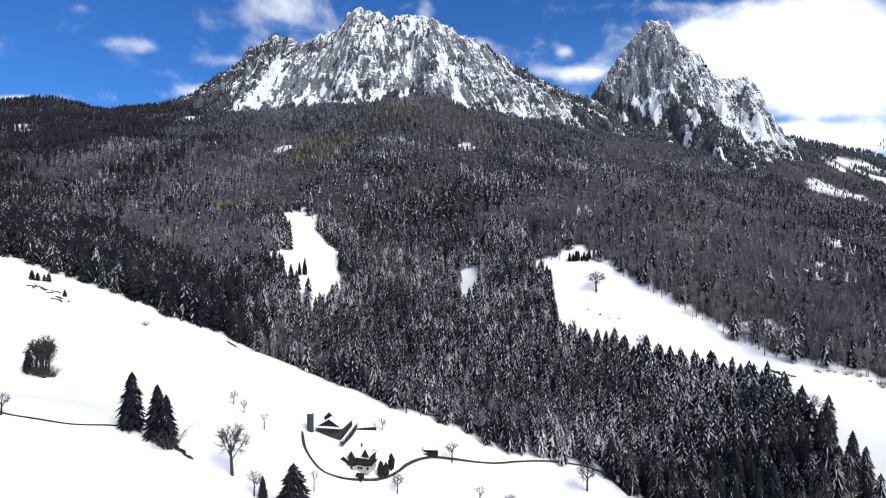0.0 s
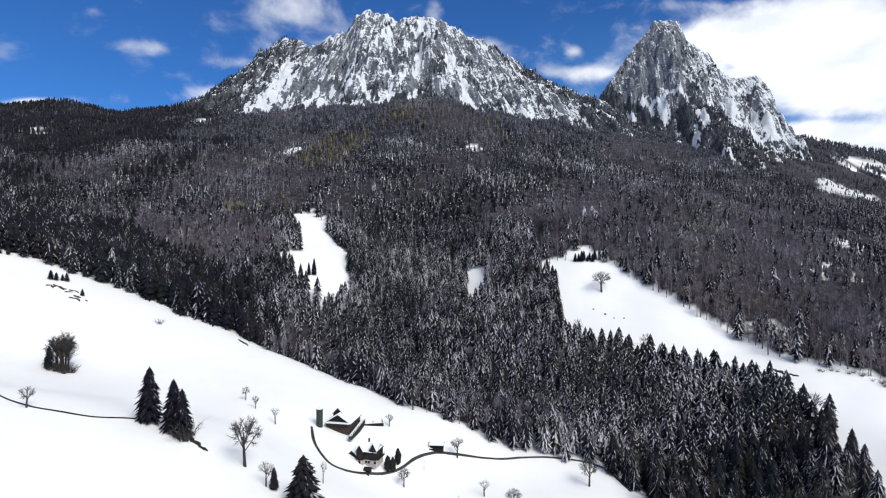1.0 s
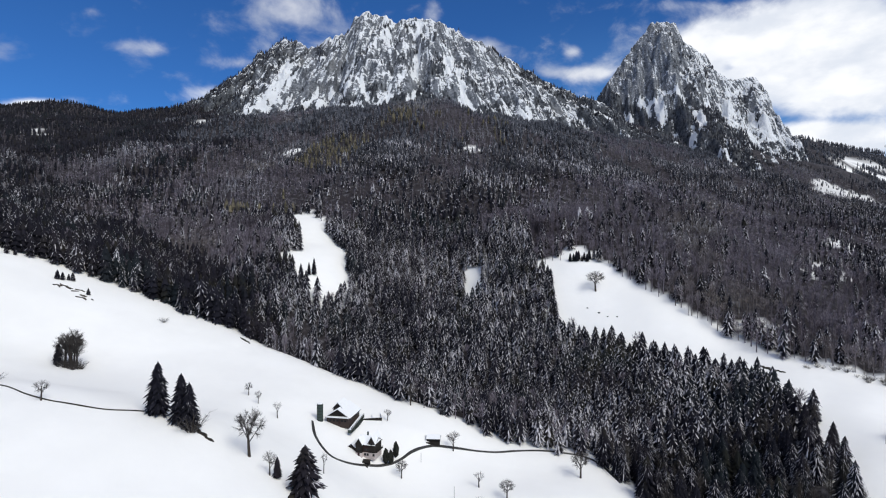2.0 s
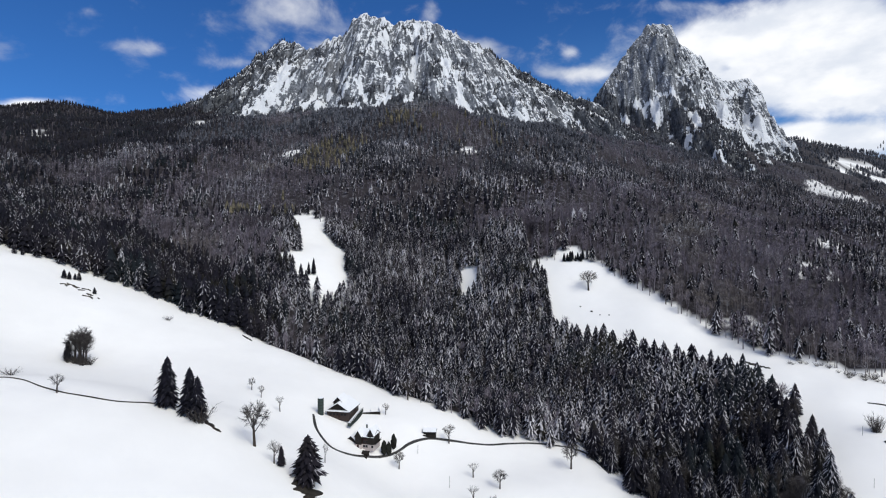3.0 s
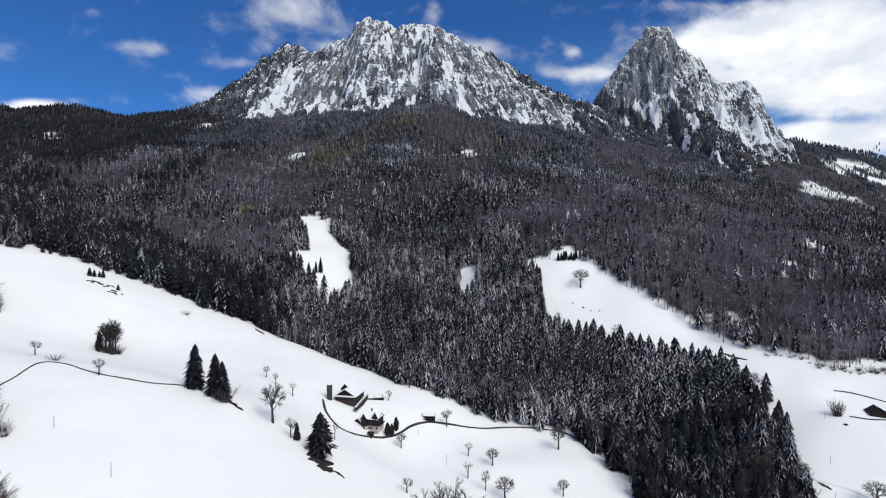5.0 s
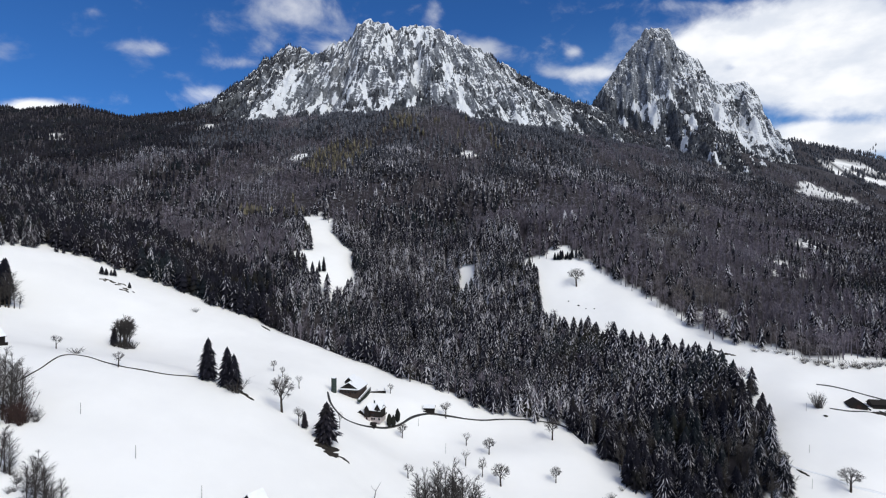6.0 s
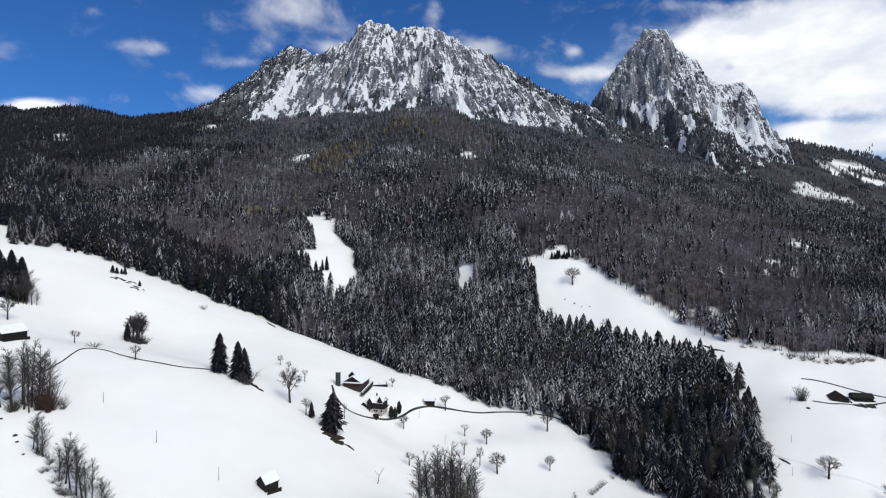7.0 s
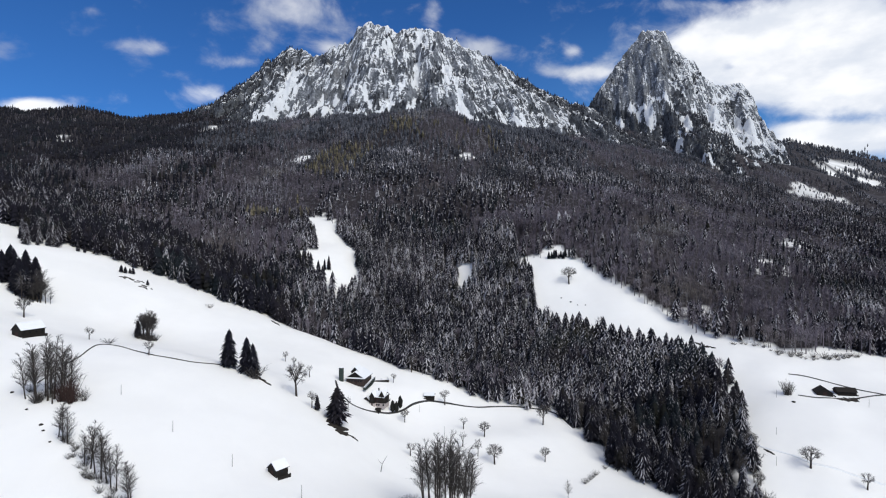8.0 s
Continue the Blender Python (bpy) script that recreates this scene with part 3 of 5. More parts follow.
def sprig(V, T, p, q, r):
    """A twig: a thin three-sided spike."""
    p, q = Vector(p), Vector(q)
    axis = (q - p).normalized()
    side = axis.cross(Vector((0.3, 1, 0.1))).normalized() * r
    up = axis.cross(side)
    i = len(V)
    V += [tuple(p + side), tuple(p - side * 0.5 + up * 0.87), tuple(p - side * 0.5 - up * 0.87), tuple(q)]
    T += [(i, i + 1, i + 3), (i + 1, i + 2, i + 3), (i + 2, i, i + 3)]


def leader_arrays(rng, limbs=30, twigs_each=5, base=0.22, reach=0.3, droop=0.0):
    """A tall leafless tree one metre high: one bending stem, rising limbs that arch outwards, and fine twigs."""
    trunk, wood = ([], []), ([], [])
    p, r, line = Vector((0, 0, -0.03)), 0.018, []
    for k in range(6):
        q = p + Vector((rng.uniform(-.014, .014), rng.uniform(-.014, .014), 0.16))
        tube(*trunk, p, q, r, r * 0.8, 5)
        line.append((p, q))
        p, r = q, r * 0.77
    for k in range(limbs):
        h = base + (0.93 - base) * rng.random() ** 1.15
        a, b = line[min(5, int((h + .03) / 0.16))]
        start = a.lerp(b, ((h + .03) / 0.16) % 1.0)
        turn = rng.uniform(0, 6.283)
        out = Vector((math.cos(turn), math.sin(turn), 0))
        length = reach * (1.12 - h) ** 0.5 * rng.uniform(0.65, 1.15)
        way = (out + Vector((0, 0, rng.uniform(1.3, 3.0)))).normalized()
        bend = (out + Vector((0, 0, rng.uniform(0.3, 1.4) - droop))).normalized()
        knee = start + way * length * 0.55
        end = knee + bend * length * 0.5
        tube(*wood, start, knee, 0.003, 0.0018, 3)
        tube(*wood, knee, end, 0.0018, 0.0008, 3)
        for j in range(twigs_each):
            f = rng.uniform(0.25, 1.0)
            s, w = (start.lerp(knee, f / 0.55), way) if f < 0.55 else (knee.lerp(end, (f - 0.55) / 0.45), bend)
            w = (w + Vector((rng.gauss(0, .55), rng.gauss(0, .55), rng.gauss(.25, .4)))).normalized()
            sprig(*wood, s, s + w * length * rng.uniform(0.22, 0.55), 0.0014)
    return [(np.array(v), np.array(t)) for v, t in (trunk, wood)]


def orchard_arrays(rng, limbs=64, twigs_each=26, wide=0.33, deep=0.32):
    """A spreading tree one metre high: stout trunk, limbs that fill a round crown, and fine twigs."""
    trunk, wood = ([], []), ([], [])
    fork = Vector((rng.uniform(-.02, .02), rng.uniform(-.02, .02), 0.32))
    tube(*trunk, (0, 0, -0.05), fork, 0.034, 0.024, 7)
    tube(*trunk, fork, (fork.x * 1.5, fork.y * 1.5, 0.66), 0.023, 0.008, 6)
    heart = Vector((0, 0, 0.64))

    def crown_point(way, f):
        return heart + Vector((way.x * wide, way.y * wide, way.z * deep)) * f

    bough_count = max(5, limbs // 8)
    for k in range(bough_count):
        a = 2.4 * k
        way = Vector((math.cos(a), math.sin(a), rng.uniform(-0.35, 1.3))).normalized()
        start = Vector((fork.x, fork.y, rng.uniform(0.24, 0.5)))
        end = crown_point(way, 0.66)
        tube(*wood, start, end, 0.0115, 0.006, 4)
        for i in range(limbs // bough_count):
            side = (way + Vector((rng.gauss(0, .55), rng.gauss(0, .55), rng.gauss(.1, .5)))).normalized()
            p, q = start.lerp(end, rng.uniform(0.45, 1.0)), crown_point(side, rng.uniform(0.75, 1.0))
            tube(*wood, p, q, 0.0045, 0.0016, 3)
            for j in range(twigs_each):
                s = p.lerp(q, rng.uniform(0.15, 1.0))
                out = ((s - heart).normalized() + Vector((rng.gauss(0, .7), rng.gauss(0, .7), rng.gauss(.2, .7)))).normalized()
                sprig(*wood, s, s + out * rng.uniform(0.05, 0.12), 0.0021)
    top = max(v[2] for v in wood[0])
    return [(np.array(v) / top, np.array(t)) for v, t in (trunk, wood)]


def bush_arrays(rng, stems=18, twigs_each=7):
    """A bare bush one metre high: stems that fan out from the ground, with twigs from the foot up."""
    trunk, wood = ([], []), ([], [])
    for k in range(stems):
        turn, tilt = 2.4 * k, 0.75 * math.sqrt((k + 0.5) / stems)
        way = Vector((tilt * math.cos(turn), tilt * math.sin(turn), 1)).normalized()
        start = Vector((0.12 * tilt * math.cos(turn), 0.12 * tilt * math.sin(turn), -0.05))
        end = start + way * rng.uniform(0.65, 1.05)
        tube(*(trunk if k < 3 else wood), start, end, 0.016, 0.004, 3)
        for j in range(twigs_each):
            w = (way + Vector((rng.gauss(0, .5), rng.gauss(0, .5), rng.gauss(.1, .4)))).normalized()
            s = start.lerp(end, rng.uniform(0.12, 0.95))
            sprig(*wood, s, s + w * rng.uniform(0.15, 0.38), 0.008)
    return [(np.array(v), np.array(t)) for v, t in (trunk, wood)]


def tuft_arrays(rng, blades, broad=0.014, low=0.2):
    """A leafless forest tree one metre high: a stem with an oval crown of thin upswept slivers."""
    V = [(0.018, 0, -0.03), (-0.018, 0.01, -0.03), (0, 0, 0.92), (0, -0.018, -0.03), (0, 0.018, -0.03), (0.01, 0, .92)]
    T = [(0, 1, 2), (3, 4, 5)]
    for k in range(blades):
        h = rng.uniform(low, 0.84)
        a, out = rng.uniform(0, 6.283), rng.uniform(0.06, 0.36) * (1.1 - h) ** 0.7
        start, tip = out * rng.uniform(0.1, 0.6), min(1.0, h + rng.uniform(0.04, 0.19))
        c, s = math.cos(a), math.sin(a)
        i = len(V)
        w = broad * rng.uniform(0.7, 1.5)
        V += [(c * start, s * start, h), (c * (start + out) * .5 - s * w, s * (start + out) * .5 + c * w, h + .45 * (tip - h)), (c * (start + out) * .5 + s * w, s * (start + out) * .5 - c * w, h + .5 * (tip - h)), (c * out, s * out, tip)]
        T += [(i, i + 1, i + 2), (i + 1, i + 3, i + 2)]
    return np.array(V), np.array(T), np.zeros(len(V))


def stand(name, kinds, spots, mat, label, category):
    """Many trees in one mesh. spots: columns x, y, z, height, width, turn, kind."""
    V, T, R, base = [], [], [], 0
    for k, (v, t, rim) in enumerate(kinds):
        s = spots[spots[:, 6] == k]
        if not len(s):
            continue
        c, n = np.cos(s[:, 5])[:, None], np.sin(s[:, 5])[:, None]
        h, wd = s[:, 3][:, None], s[:, 4][:, None]
        x = (v[:, 0] * c - v[:, 1] * n) * wd + s[:, 0][:, None]
        y = (v[:, 0] * n + v[:, 1] * c) * wd + s[:, 1][:, None]
        z = v[:, 2] * h + s[:, 2][:, None]
        V.append(np.stack([x, y, z], -1).reshape(-1, 3))
        T.append((t[None] + (np.arange(len(s)) * len(v))[:, None, None] + base).reshape(-1, 3))
        R.append(np.tile(rim, len(s)))
        base += len(s) * len(v)
    me = mesh_from(name, np.concatenate(V), np.concatenate(T), mat)
    add_attribute(me, "rim", np.concatenate(R))
    return tagged(new(name, me), label, category, kind="stuff")


def scatter(seed, y0, y1, step, slope=1.0):
    """Jittered places in the wedge of land that lies ahead between two distances."""
    r = np.random.default_rng(seed)
    half = slope * y1 + 80
    x, y = np.meshgrid(np.arange(-half, half, step), np.arange(y0, y1, step))
    x, y = (x + r.uniform(-.48, .48, x.shape) * step).ravel(), (y + r.uniform(-.48, .48, y.shape) * step).ravel()
    ok = (np.abs(x) < slope * y + 70) & wooded(x, y) & (~sparse(x, y) | (r.uniform(size=x.shape) < 0.36))
    return x[ok], y[ok], r


def spur(x, y):
    """The near spur beside the meadow, with its tall dark spruces."""
    return (x < -130) & (y < np.interp(x, EDGE_X, EDGE_Y) + 45)


def cloud_shade_corner(x, y):
    """How far a place belongs to the high spruce wood on the shoulder, darkened to stand for cloud shade, with a ragged
    border.
    """
    across = np.clip((-0.30 * y - x) / (0.14 * y) + 0.8 * fbm(x / 110, y / 110, 3, 47), 0, 1)
    return across * np.clip((y - 860) / 200 + 0.7 * fbm(x / 90, y / 90, 3, 49), 0, 1)


def larches(x, y):
    """Patches of larch on the middle flank, with ragged borders."""
    n = 0.5 * fbm(x / 45, y / 45, 2, 83)
    hit = np.zeros(np.shape(x), bool)
    for cx, cy, rx, ry in ((-190, 985, 60, 90), (-40, 1130, 90, 60), (60, 1080, 60, 70), (-225, 740, 45, 60)):
        hit |= ((x - cx) / rx) ** 2 + ((y - cy) / ry) ** 2 < 1 + n
    return hit


def leafless_share(x, y):
    """How much of the wood is broadleaved: more on the lower flank, in drifts."""
    drift = fbm(x / 120, y / 120, 3, 41)
    share = 0.36 + 1.8 * drift
    share = np.where((x > 0.17 * y) & (y > 600) & (y < 900), share + 0.42, share)      # the beech wood above the side meadow
    share = np.where((y < 520) & (x > -90), share + 0.16, share)
    share = np.where((y > 1000), share - 0.15, share)
    share = np.where((x < -120) & (y > 560) & (y < 950), share + 0.1, share)
    share = np.where((x < -0.43 * y + 30 * fbm(x / 60, y / 60, 2, 45)) & (y > np.interp(x, EDGE_X, EDGE_Y) + 45) & (y < 900), share + 0.5, share)      # behind the spur
    share = np.where((x > 0.42 * y) & (y > 700), share + 0.3, share)
    share = np.where((x > 85) & (y > np.interp(x, [85, 142, 178, 206, 238, 274, 480], [594, 599, 537, 495, 439, 410, 400]) - 5) & (y < 660) & (x < 330), np.maximum(share, 0.88), share)
    high = cloud_shade_corner(x, y)
    share = share * (1 - high) + 0.1 * high
    share = np.where((y < np.interp(x, WOOD_X, WOOD_Y) + 30) & (y < 470), np.minimum(share, 0.34), share)
    share = np.where(spur(x, y), 0.06, share)
    return np.clip(share, 0.04, 0.92)


def make_woods():
    rng = random.Random(4)
    near_kinds = [spruce_arrays(rng, 9, 6, 210, 0.172, 0.62, 0.8, 0.8) for k in range(4)]
    mid_kinds = [spruce_arrays(rng, 5, 4, 34, 0.182, 0.56, 0.8, 0.8) for k in range(6)]
    far_kinds = [spruce_arrays(rng, 3, 3, 7, 0.19, 0.55, 1.4, 0.6) for k in range(6)]
    mid_bare = [tuft_arrays(rng, 75, 0.0066, low) for low in (0.25, 0.4, 0.5, 0.55, 0.45)]
    far_bare = [tuft_arrays(rng, 14, 0.03) for k in range(5)]
    for seed, y0, y1, step, conifers, bare, n1, n2 in ((1, 150, 700, 6.0, mid_kinds, mid_bare, "spruce_wood", "leafless_wood"), (2, 700, 2000, 8.6, far_kinds, far_bare, "distant_spruce_wood", "distant_leafless_wood")):
        x, y, r = scatter(seed, y0, y1, step)
        rock = np.maximum(big_peak(x, y)[0], small_peak(x, y)[0]) - ground_z(x, y)
        big, small = big_peak(x, y), small_peak(x, y)
        d = np.where(big[0] > small[0], big[1], small[1])
        ok = (rock < 0) & (y < np.interp(x / y, CREST_U, CREST_Y) + 60) & ~front_row(x, y)
        x, y, rock = x[ok], y[ok], rock[ok]
        z = np.maximum(ground_z(x, y), ground_z(x, y) + rock) - 0.3
        n = len(x)
        thin = sparse(x, y)
        bald = (r.uniform(size=n) < leafless_share(x, y)) & ~thin
        size = r.normal(1, 0.12, n).clip(0.6, 1.25) * np.where(y < 700, 18.0, np.interp(y, [700, 1700], [17, 13]))
        size = size * np.where(rock > 0, 0.62, 1) * np.where(thin, 0.66, 1) * np.where(spur(x, y), 1.2, 1) * (1 + 0.22 * fbm(x / 60, y / 60, 2, 43))
        low = (x > 60) & (y < 545) & (x < np.interp(y, [335, 386, 431, 462, 508, 531], [193, 206, 199, 173, 121, 92]) + 6)          # an even stand below the side meadow
        size = np.where(low, np.interp(x, [90, 145, 190], [16, 19, 21]) + 0.4 * (size - 18), size)
        # the shoulder's spruces take darker needles, which paint in a cloud's shadow
        heavy = (r.uniform(size=n) > cloud_shade_corner(x, y)) & (~spur(x, y) | (r.uniform(size=n) < 0.25))
        tan = larches(x, y) & (r.uniform(size=n) < 0.6) & (y > 700)
        for pick, kinds, name, mat, wide, label, cat in ((~bald & tan, conifers, "larch_wood", LARCH, (1.0, 1.4), "tan leafless larches among the dark spruces", "trees"), (~bald & heavy & ~tan, conifers, n1, NEEDLES, (1.1, 1.65), "dense dark spruces dusted with snow", "trees"), (~bald & ~heavy & ~tan, conifers, "dark_" + n1, NEEDLES_SNOWY if y1 < 1000 else NEEDLES_OPEN, (1.05, 1.5), "dark spruces with little snow, toned down high up as under cloud shade", "trees"), (bald, bare, n2, TWIGS, (0.95, 1.5), "grey-brown leafless broadleaved trees with frosted twigs", "trees")):
            m = pick
            k = m.sum()
            if not k:
                continue
            h = size[m] * (0.9 if mat is TWIGS else 1.0)
            spots = np.stack([x[m], y[m], z[m], h, h * r.uniform(*wide, k) * np.where(low[m], 1.2, 1.0), r.uniform(0, 6.28, k), r.integers(0, len(kinds), k)], -1)
            stand(name, kinds, spots, mat, label, cat)
    # small trees that climb the rock
    x, y, r = scatter(5, 1380, 2060, 6.4, 0.75)
    big, small = big_peak(x, y), small_peak(x, y)
    rock = np.maximum(big[0], small[0]) - ground_z(x, y)
    thick = rock_wood(x, y, rock, np.where(big[0] > small[0], big[1], small[1]))
    bare_snow = np.where(big[0] > small[0], chute_snow(x, big[1], CHUTES), chute_snow(x, small[1], SMALL_CHUTES))
    ok = (rock > 0) & (r.uniform(size=len(x)) < thick) & (bare_snow < 0.4)
    x, y, n = x[ok], y[ok], int(ok.sum())
    h = r.normal(11, 2.2, n).clip(5, 17)
    stand("cliff_wood", far_kinds, np.stack([x, y, surface_z(x, y) - 0.5, h, h * r.uniform(1.0, 1.5, n), r.uniform(0, 6.28, n), r.integers(0, len(far_kinds), n)], -1), NEEDLES_SNOWY, "small dark spruces climbing the rock ledges", "trees")
    # the ridge far to the side, behind the small peak
    r = np.random.default_rng(3)
    u, y = r.uniform(0.52, 0.95, 2800), r.uniform(2000, 2790, 2800)
    x = u * y
    ok = wooded(x, y) & (small_peak(x, y)[0] < ground_z(x, y) - 5) & (~sparse(x, y) | (r.uniform(size=x.shape) < 0.36))
    x, y = x[ok], y[ok]
    n = len(x)
    h = r.normal(17, 3, n).clip(9, 26)
    stand("ridge_wood", far_kinds, np.stack([x, y, surface_z(x, y) - 0.4, h, h * 1.2, r.uniform(0, 6.28, n), r.integers(0, len(far_kinds), n)], -1), NEEDLES, "far ridge of dark snow-dusted spruces", "trees")
    return near_kinds


def front_row(x, y):
    """The stretch of the gully wood whose spruces stand as trees of their own."""
    return (x > 40) & (x < 230) & (y < 388)


NEAR_SPRUCES = make_woods()

# ---- helpers for things ----
def part(name, bm, mat, parent, label=""):
    """One mesh object from a bmesh, under a thing or a part."""
    me = bpy.data.meshes.new(name)
    bm.to_mesh(me)
    bm.free()
    me.materials.append(mat)
    ob = new(name, me)
    ob.parent = parent
    if label:
        tagged(ob, label)
    return ob


def array_part(name, arrays, mat, parent, label="", smooth=False):
    ob = new(name, mesh_from(name, arrays[0], arrays[1], mat, smooth))
    ob.parent = parent
    if label:
        tagged(ob, label)
    return ob


def add_box(bm, x0, x1, y0, y1, z0, z1):
    v = [bm.verts.new(c) for c in ((x0, y0, z0), (x1, y0, z0), (x1, y1, z0), (x0, y1, z0), (x0, y0, z1), (x1, y0, z1), (x1, y1, z1), (x0, y1, z1))]
    for f in ((3, 2, 1, 0), (4, 5, 6, 7), (0, 1, 5, 4), (1, 2, 6, 5), (2, 3, 7, 6), (3, 0, 4, 7)):
        bm.faces.new([v[i] for i in f])
    return v


def box_part(name, x0, x1, y0, y1, z0, z1, mat, parent, label="", bevel=0.0):
    bm = bmesh.new()
    add_box(bm, x0, x1, y0, y1, z0, z1)
    if bevel:
        bmesh.ops.bevel(bm, geom=bm.edges[:], offset=bevel, segments=2, affect="EDGES")
    return part(name, bm, mat, parent, label)


def prism(bm, outline, a, b, axis="x"):
    """An outline (across, up) drawn out from a to b along x or y."""
    def at(t, c, z):
        return (t, c, z) if axis == "x" else (c, t, z)
    p = [bm.verts.new(at(a, c, z)) for c, z in outline]
    q = [bm.verts.new(at(b, c, z)) for c, z in outline]
    n = len(outline)
    bm.faces.new(p[::-1])
    bm.faces.new(q)
    for i in range(n):
        bm.faces.new((p[i], p[(i + 1) % n], q[(i + 1) % n], q[i]))
    bmesh.ops.recalc_face_normals(bm, faces=bm.faces[:])


def height(x, y):
    return float(ground_z(np.array([x]), np.array([y]))[0])


def base_at(name, x, y, heading=0.0, lift=0.0):
    e = new(name)
    e.empty_display_size = 0.5
    e.matrix_world = pose(x, y, height(x, y) + lift, 0, 0, heading)
    return e


def put_gabled(thing, L, W, wall, ridge, mat, ox=0.0, oy=0.0, oz=0.0, axis="x", eave=0.8, snow=0.45, deep=3.0, lower=None, storey="pale plastered lower storey"):
    """A gabled block: ridge along the axis, walls, two roof slabs, each with its load of snow."""
    h = W / 2
    pitch = (ridge - wall) / h

    def shift(o):
        o.location = (ox, oy, oz)
        return o
    bm = bmesh.new()
    start = -deep if lower is None else lower[0]
    prism(bm, [(-h, start), (h, start), (h, wall), (0, ridge), (-h, wall)], -L / 2, L / 2, axis)
    shift(part("wall", bm, mat, thing))
    if lower is not None:
        bm = bmesh.new()
        prism(bm, [(-h - .06, -deep), (h + .06, -deep), (h + .06, lower[0]), (-h - .06, lower[0])], -L / 2 - .06, L / 2 + .06, axis)
        shift(part("lower_wall", bm, lower[1], thing, storey))
    out = h + eave
    for s in (-1, 1):
        low = ridge + 0.02 - pitch * out
        bm = bmesh.new()
        prism(bm, [(0, ridge + 0.02), (0, ridge + 0.2), (s * out, low + 0.2), (s * out, low)], -L / 2 - eave, L / 2 + eave, axis)
        roof = shift(part("roof", bm, DARK_WOOD, thing))
        if not snow:
            continue
        bm = bmesh.new()
        r = [(0, ridge + 0.2), (0, ridge + 0.2 + snow), (s * out * 0.6, ridge + 0.2 + snow - pitch * out * 0.6 + 0.05), (s * (out - 0.12), low + 0.2 + snow * 0.85), (s * (out + 0.06), low + 0.23 + snow * 0.3), (s * (out - 0.05), low + 0.21)]
        prism(bm, r, -L / 2 - eave + 0.1, L / 2 + eave - 0.1, axis)
        part("roof_snow", bm, ROOF_SNOW, roof, "thick white snow")


def put_window(thing, x, y, z, w, h, side, frame_mat=None):
    """A window on a wall: side is the outward direction 'x', '-x', 'y' or '-y'."""
    s = -1 if side[0] == "-" else 1
    fm = frame_mat or ROOF_SNOW
    if side[-1] == "y":
        f = box_part("window", x - w / 2 - .09, x + w / 2 + .09, y - .05, y + .05, z - .09, z + h + .09, fm, thing)
        box_part("pane", x - w / 2, x + w / 2, y + s * .052, y + s * .075, z, z + h, GLASS, f)
        box_part("sill", x - w / 2 - .15, x + w / 2 + .15, y, y + s * .16, z - .17, z - .09, DARK_WOOD, f)
    else:
        f = box_part("window", x - .05, x + .05, y - w / 2 - .09, y + w / 2 + .09, z - .09, z + h + .09, fm, thing)
        box_part("pane", x + s * .052, x + s * .075, y - w / 2, y + w / 2, z, z + h, GLASS, f)
        box_part("sill", x, x + s * .16, y - w / 2 - .15, y + w / 2 + .15, z - .17, z - .09, DARK_WOOD, f)


def put_door(thing, x, y, w, h, side, mat=None):
    s = -1 if side[0] == "-" else 1
    if side[-1] == "y":
        return box_part("door", x - w / 2, x + w / 2, min(y, y + s * .08), max(y, y + s * .08), 0.0, h, mat or RED_WOOD, thing)
    return box_part("door", min(x, x + s * .08), max(x, x + s * .08), y - w / 2, y + w / 2, 0.0, h, mat or RED_WOOD, thing)


# ---- the farm ----
def make_barn():
    t = base_at("barn", -59.0, 378.0, 79, 0.3)
    put_gabled(t, 16, 12.5, 3.6, 7.6, DARK_WOOD, eave=0.8, deep=1.9, lower=(3.1, BROWN_WOOD), storey="weathered brown boarded lower storey")
    # pent roof across the front gable
    bm = bmesh.new()
    prism(bm, [(-6.6, 3.3), (6.6, 3.3), (6.6, 3.48), (-6.6, 3.48)], -9.6, -7.9)
    p = part("pent_roof", bm, DARK_WOOD, t)
    box_part("roof_snow", -9.65, -8.0, -6.6, 6.6, 3.49, 4.05, ROOF_SNOW, p, "thick white snow", 0.1)
    for y in (-4.2, -2.4, 0.2, 2.2, 4.2):
        put_window(t, -8.08, y, 1.3, 1.0, 0.8, "-x", DARK_WOOD)
    put_door(t, -8.06, -0.9, 1.2, 2.1, "-x")
    # higher hay store set across the back
    put_gabled(t, 9, 5.2, 7.3, 10.0, DARK_WOOD, 0.0, 1.4, axis="x", eave=0.5)
    for x in (-5.0, -2.0, 1.0, 4.0, 6.5):
        put_window(t, x, -6.33, 1.6, 1.1, 0.8, "-y", DARK_WOOD)
    # the boarded ramp to the hay loft
    bm = bmesh.new()
    prism(bm, [(-9.4, -3.0), (-7.6, -3.0), (-7.6, 1.0), (-9.4, 1.0)], -13.0, 7.0)
    for v in bm.verts:
        if v.co.z > 0 and v.co.x < 0:
            v.co.z = -1.4
    part("ramp", bm, CONCRETE, t, "boarded hay-loft ramp with snow")
    for k in range(11):
        x = -13.0 + 1.95 * k
        box_part("post", x - .14, x + .14, -9.65, -9.42, -2.6, 0.2 + 0.16 * k, DARK_WOOD, t)
    bm = bmesh.new()
    prism(bm, [(-9.3, 1.01), (-7.7, 1.01), (-7.7, 1.25), (-9.3, 1.25)], -12.6, 6.8)
    for v in bm.verts:
        if v.co.x < 0:
            v.co.z -= 2.3
    part("ramp_snow", bm, ROOF_SNOW, t, "white snow on the ramp")
    tagged(t, "dark timber barn with snow-loaded gable roofs and a ramp", "barn")


